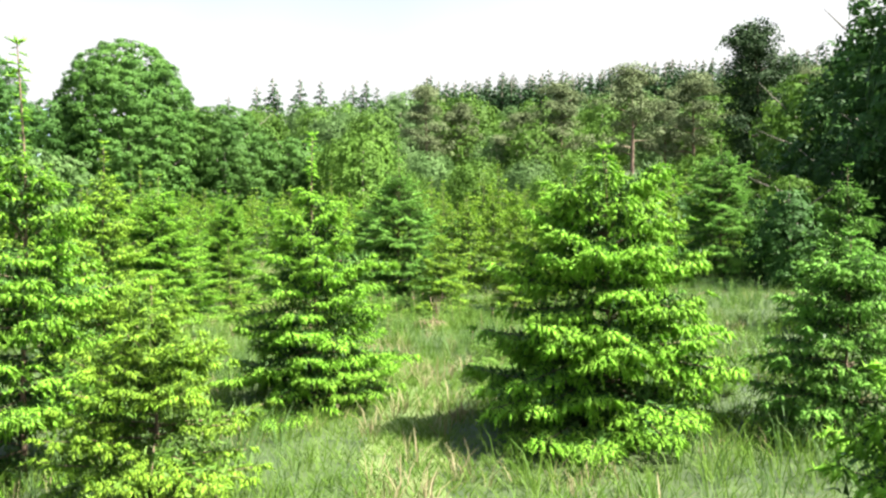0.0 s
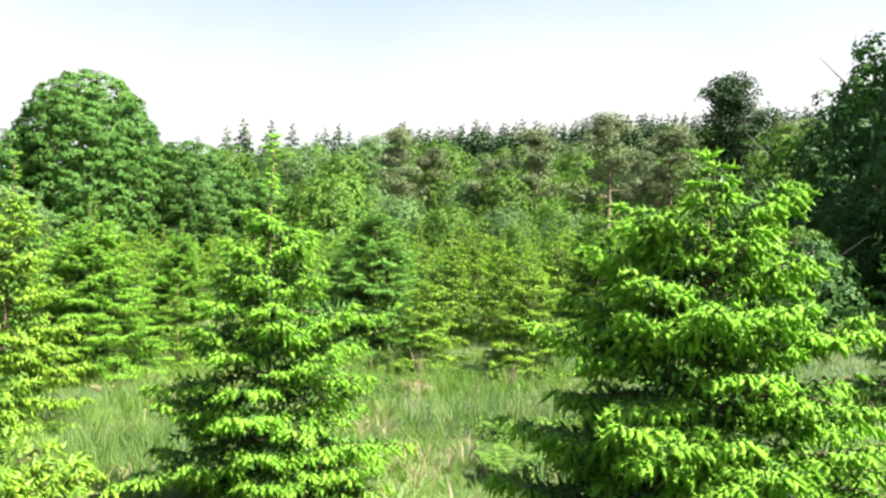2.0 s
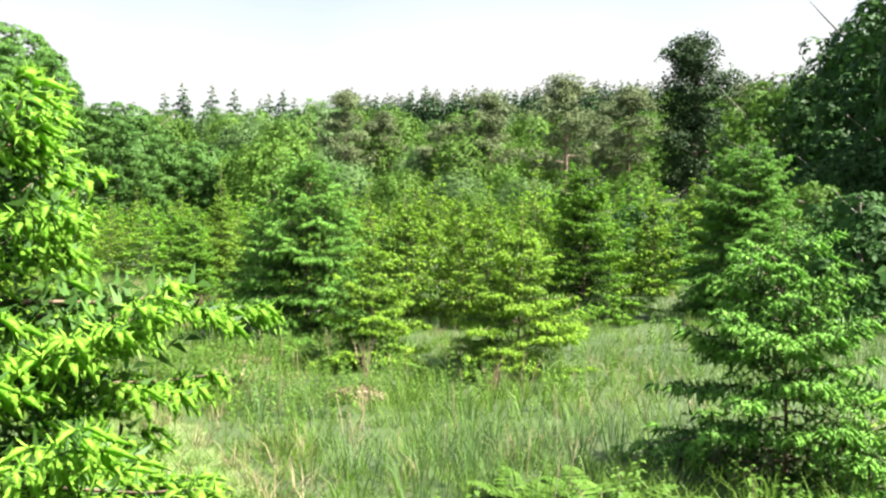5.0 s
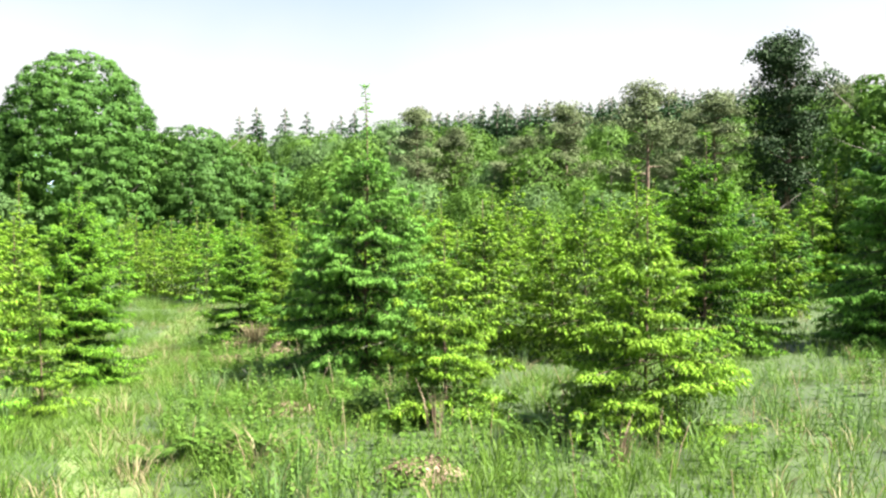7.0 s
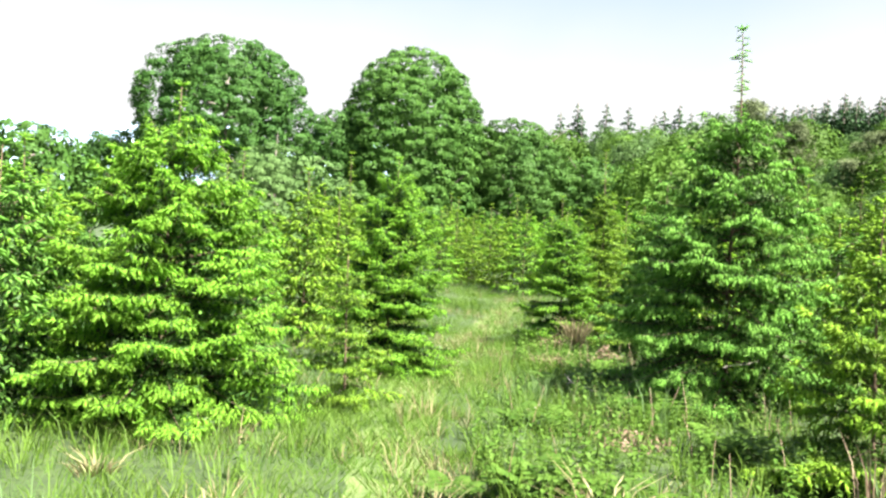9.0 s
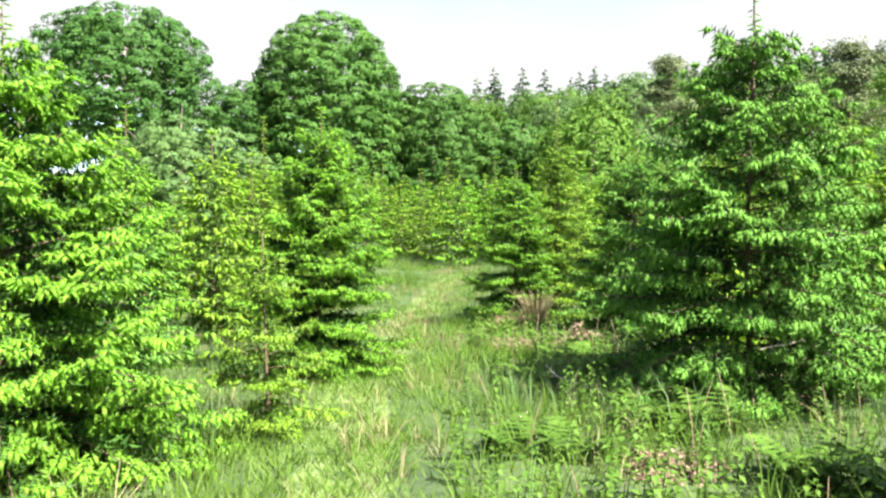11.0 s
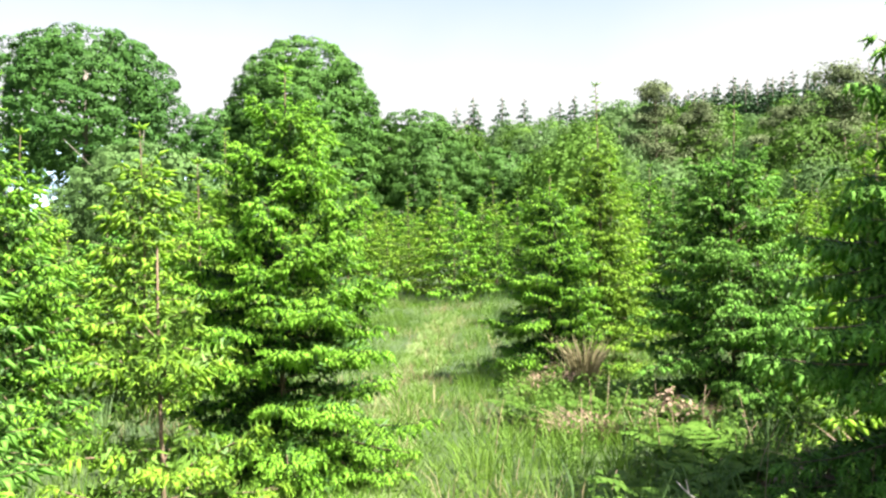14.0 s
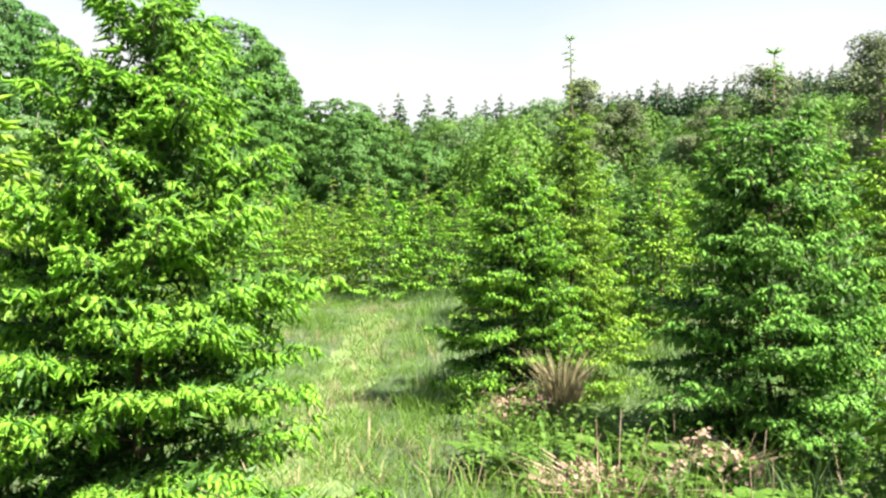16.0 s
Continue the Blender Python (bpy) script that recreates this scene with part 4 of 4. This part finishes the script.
def leaf_heap(seed, x, y, r, h, label):
    """A loose heap of dry curled leaves."""
    g = np.random.default_rng(seed)
    n = 46
    a, q = g.uniform(0, 6.28, n), np.sqrt(g.random(n))
    at = np.stack([np.cos(a) * q * r, np.sin(a) * q * r, h * (1 - q ** 2) * g.uniform(0.4, 1.0, n) + 0.01], axis=1)
    way = np.stack([np.cos(a) * q, np.sin(a) * q, np.full(n, 0.8)], axis=1) + g.normal(scale=0.4, size=(n, 3))
    ob = part("leaf_litter", mesh_np("leaf_litter", *stamp(CLUMPS[0], at, frames_of(way), g.uniform(0.07, 0.13, n))), DEAD_FERN)
    tagged(ob, label, "leaf litter", "heaps of dead leaves")
    ob.matrix_basis = Matrix.Translation((x, y, ground_z(x, y)))


leaf_heap(641, -6.1, 21.95, 0.30, 0.28, "pale heap of dry curled leaves in the grass")
leaf_heap(642, -6.75, 21.7, 0.30, 0.12, "low pale heap of dry leaves in the grass")
leaf_heap(643, -7.66, 23.5, 0.34, 0.28, "brown heap of dry leaves under a spruce")
leaf_heap(644, -5.0, 20.2, 0.3, 0.2, "brown heap of dry leaves under a spruce")
leaf_heap(645, -4.0, 17.6, 0.28, 0.08, "thin scatter of dry leaves in the grass")
leaf_heap(646, -2.0, 15.3, 0.3, 0.08, "thin scatter of dry leaves in the grass")


def stalks(seed, n, spots):
    """Thin dead stems standing among the weeds."""
    g = np.random.default_rng(seed)
    pieces = []
    for i in range(n):
        x0, y0, r = spots[i % len(spots)]
        x, y, h = x0 + g.normal(0, r), y0 + g.normal(0, r), g.uniform(0.2, 0.5)
        if from_route(x, y) < 0.6:
            continue
        lean = g.normal(0, 0.18, 2)
        z = ground_z(x, y) - 0.02
        pieces.append(tube([(x, y, z), (x + lean[0] * h * 0.4, y + lean[1] * h * 0.4, z + h * 0.55), (x + lean[0] * h, y + lean[1] * h, z + h)], [0.0035, 0.003, 0.0015], 3))
    tagged(part("dead_stems", mesh_np("dead_stems", *joined(pieces)), DEAD_FERN), "thin dead brown stems among the weeds", "dead stems", kind="stuff")


stalks(651, 170, [(-4.3, 18.0, 0.8), (-2.2, 16.4, 0.9), (-0.4, 16.8, 0.6), (-2.4, 17.6, 0.25), (-5.2, 20.5, 0.7), (-6.2, 21.6, 0.6), (0.6, 11.5, 0.5), (-1.0, 13.5, 0.8)])


dry_tuft(628, -2.22, 16.5, 0.55, 18, 0.8, DEAD_FERN, "upright bundle of dead brown stems", "dead_grass_tuft", 0.22)
dry_tuft(629, -0.7, 15.6, 0.42, 20, 1.2, DEAD_FERN, "upright bundle of dead brown stems", "dead_grass_tuft", 0.3)
dry_tuft(630, -3.4, 15.6, 0.3, 60, 1.6, STRAW, "low tuft of bleached dead grass")


def stick(seed, x, y, z, length, thick, turn, lift, material, label, name):
    """A crooked dead stick with side twigs."""
    g = np.random.default_rng(seed)
    t = np.linspace(0, 1, 7)
    line = np.stack([t * length, 0.06 * length * np.sin(t * 5 + seed), lift * length * t + 0.03 * length * np.sin(t * 7)], axis=1)
    pieces = [tube(line, thick * (1.1 - 0.8 * t), 6)]
    for i in range(4):
        p = line[2 + i]
        d = np.array([0.5, (-1) ** i * 0.6, g.uniform(-0.2, 0.5)]) * length * g.uniform(0.15, 0.3)
        pieces.append(tube([p, p + d * 0.5 + (0, 0, 0.01), p + d], np.array([0.4, 0.3, 0.12]) * thick, 4))
    ob = part(name, mesh_np(name, *joined(pieces)), material)
    tagged(ob, label, "dead branch")
    ob.matrix_basis = Matrix.Translation((x, y, ground_z(x, y) + z)) @ pose(0, 0, 0, 0, 0, turn)
    return ob


stick(631, -3.75, 19.05, 0.5, 0.3, 0.006, 20, 0.3, BLEACHED, "bleached bare branch under a spruce", "dead_branch")
stick(632, -5.35, 18.3, 0.03, 0.2, 0.010, 60, 0.25, BLEACHED, "small pale splintered piece of wood", "wood_piece")
stick(633, -5.1, 19.4, 0.06, 0.5, 0.012, 160, 0.3, BLEACHED, "thin bleached fallen branch", "dead_branch")
stick(636, -6.0, 22.3, 0.12, 0.3, 0.03, 120, 0.15, BLEACHED, "small pale splintered piece of wood", "wood_piece")
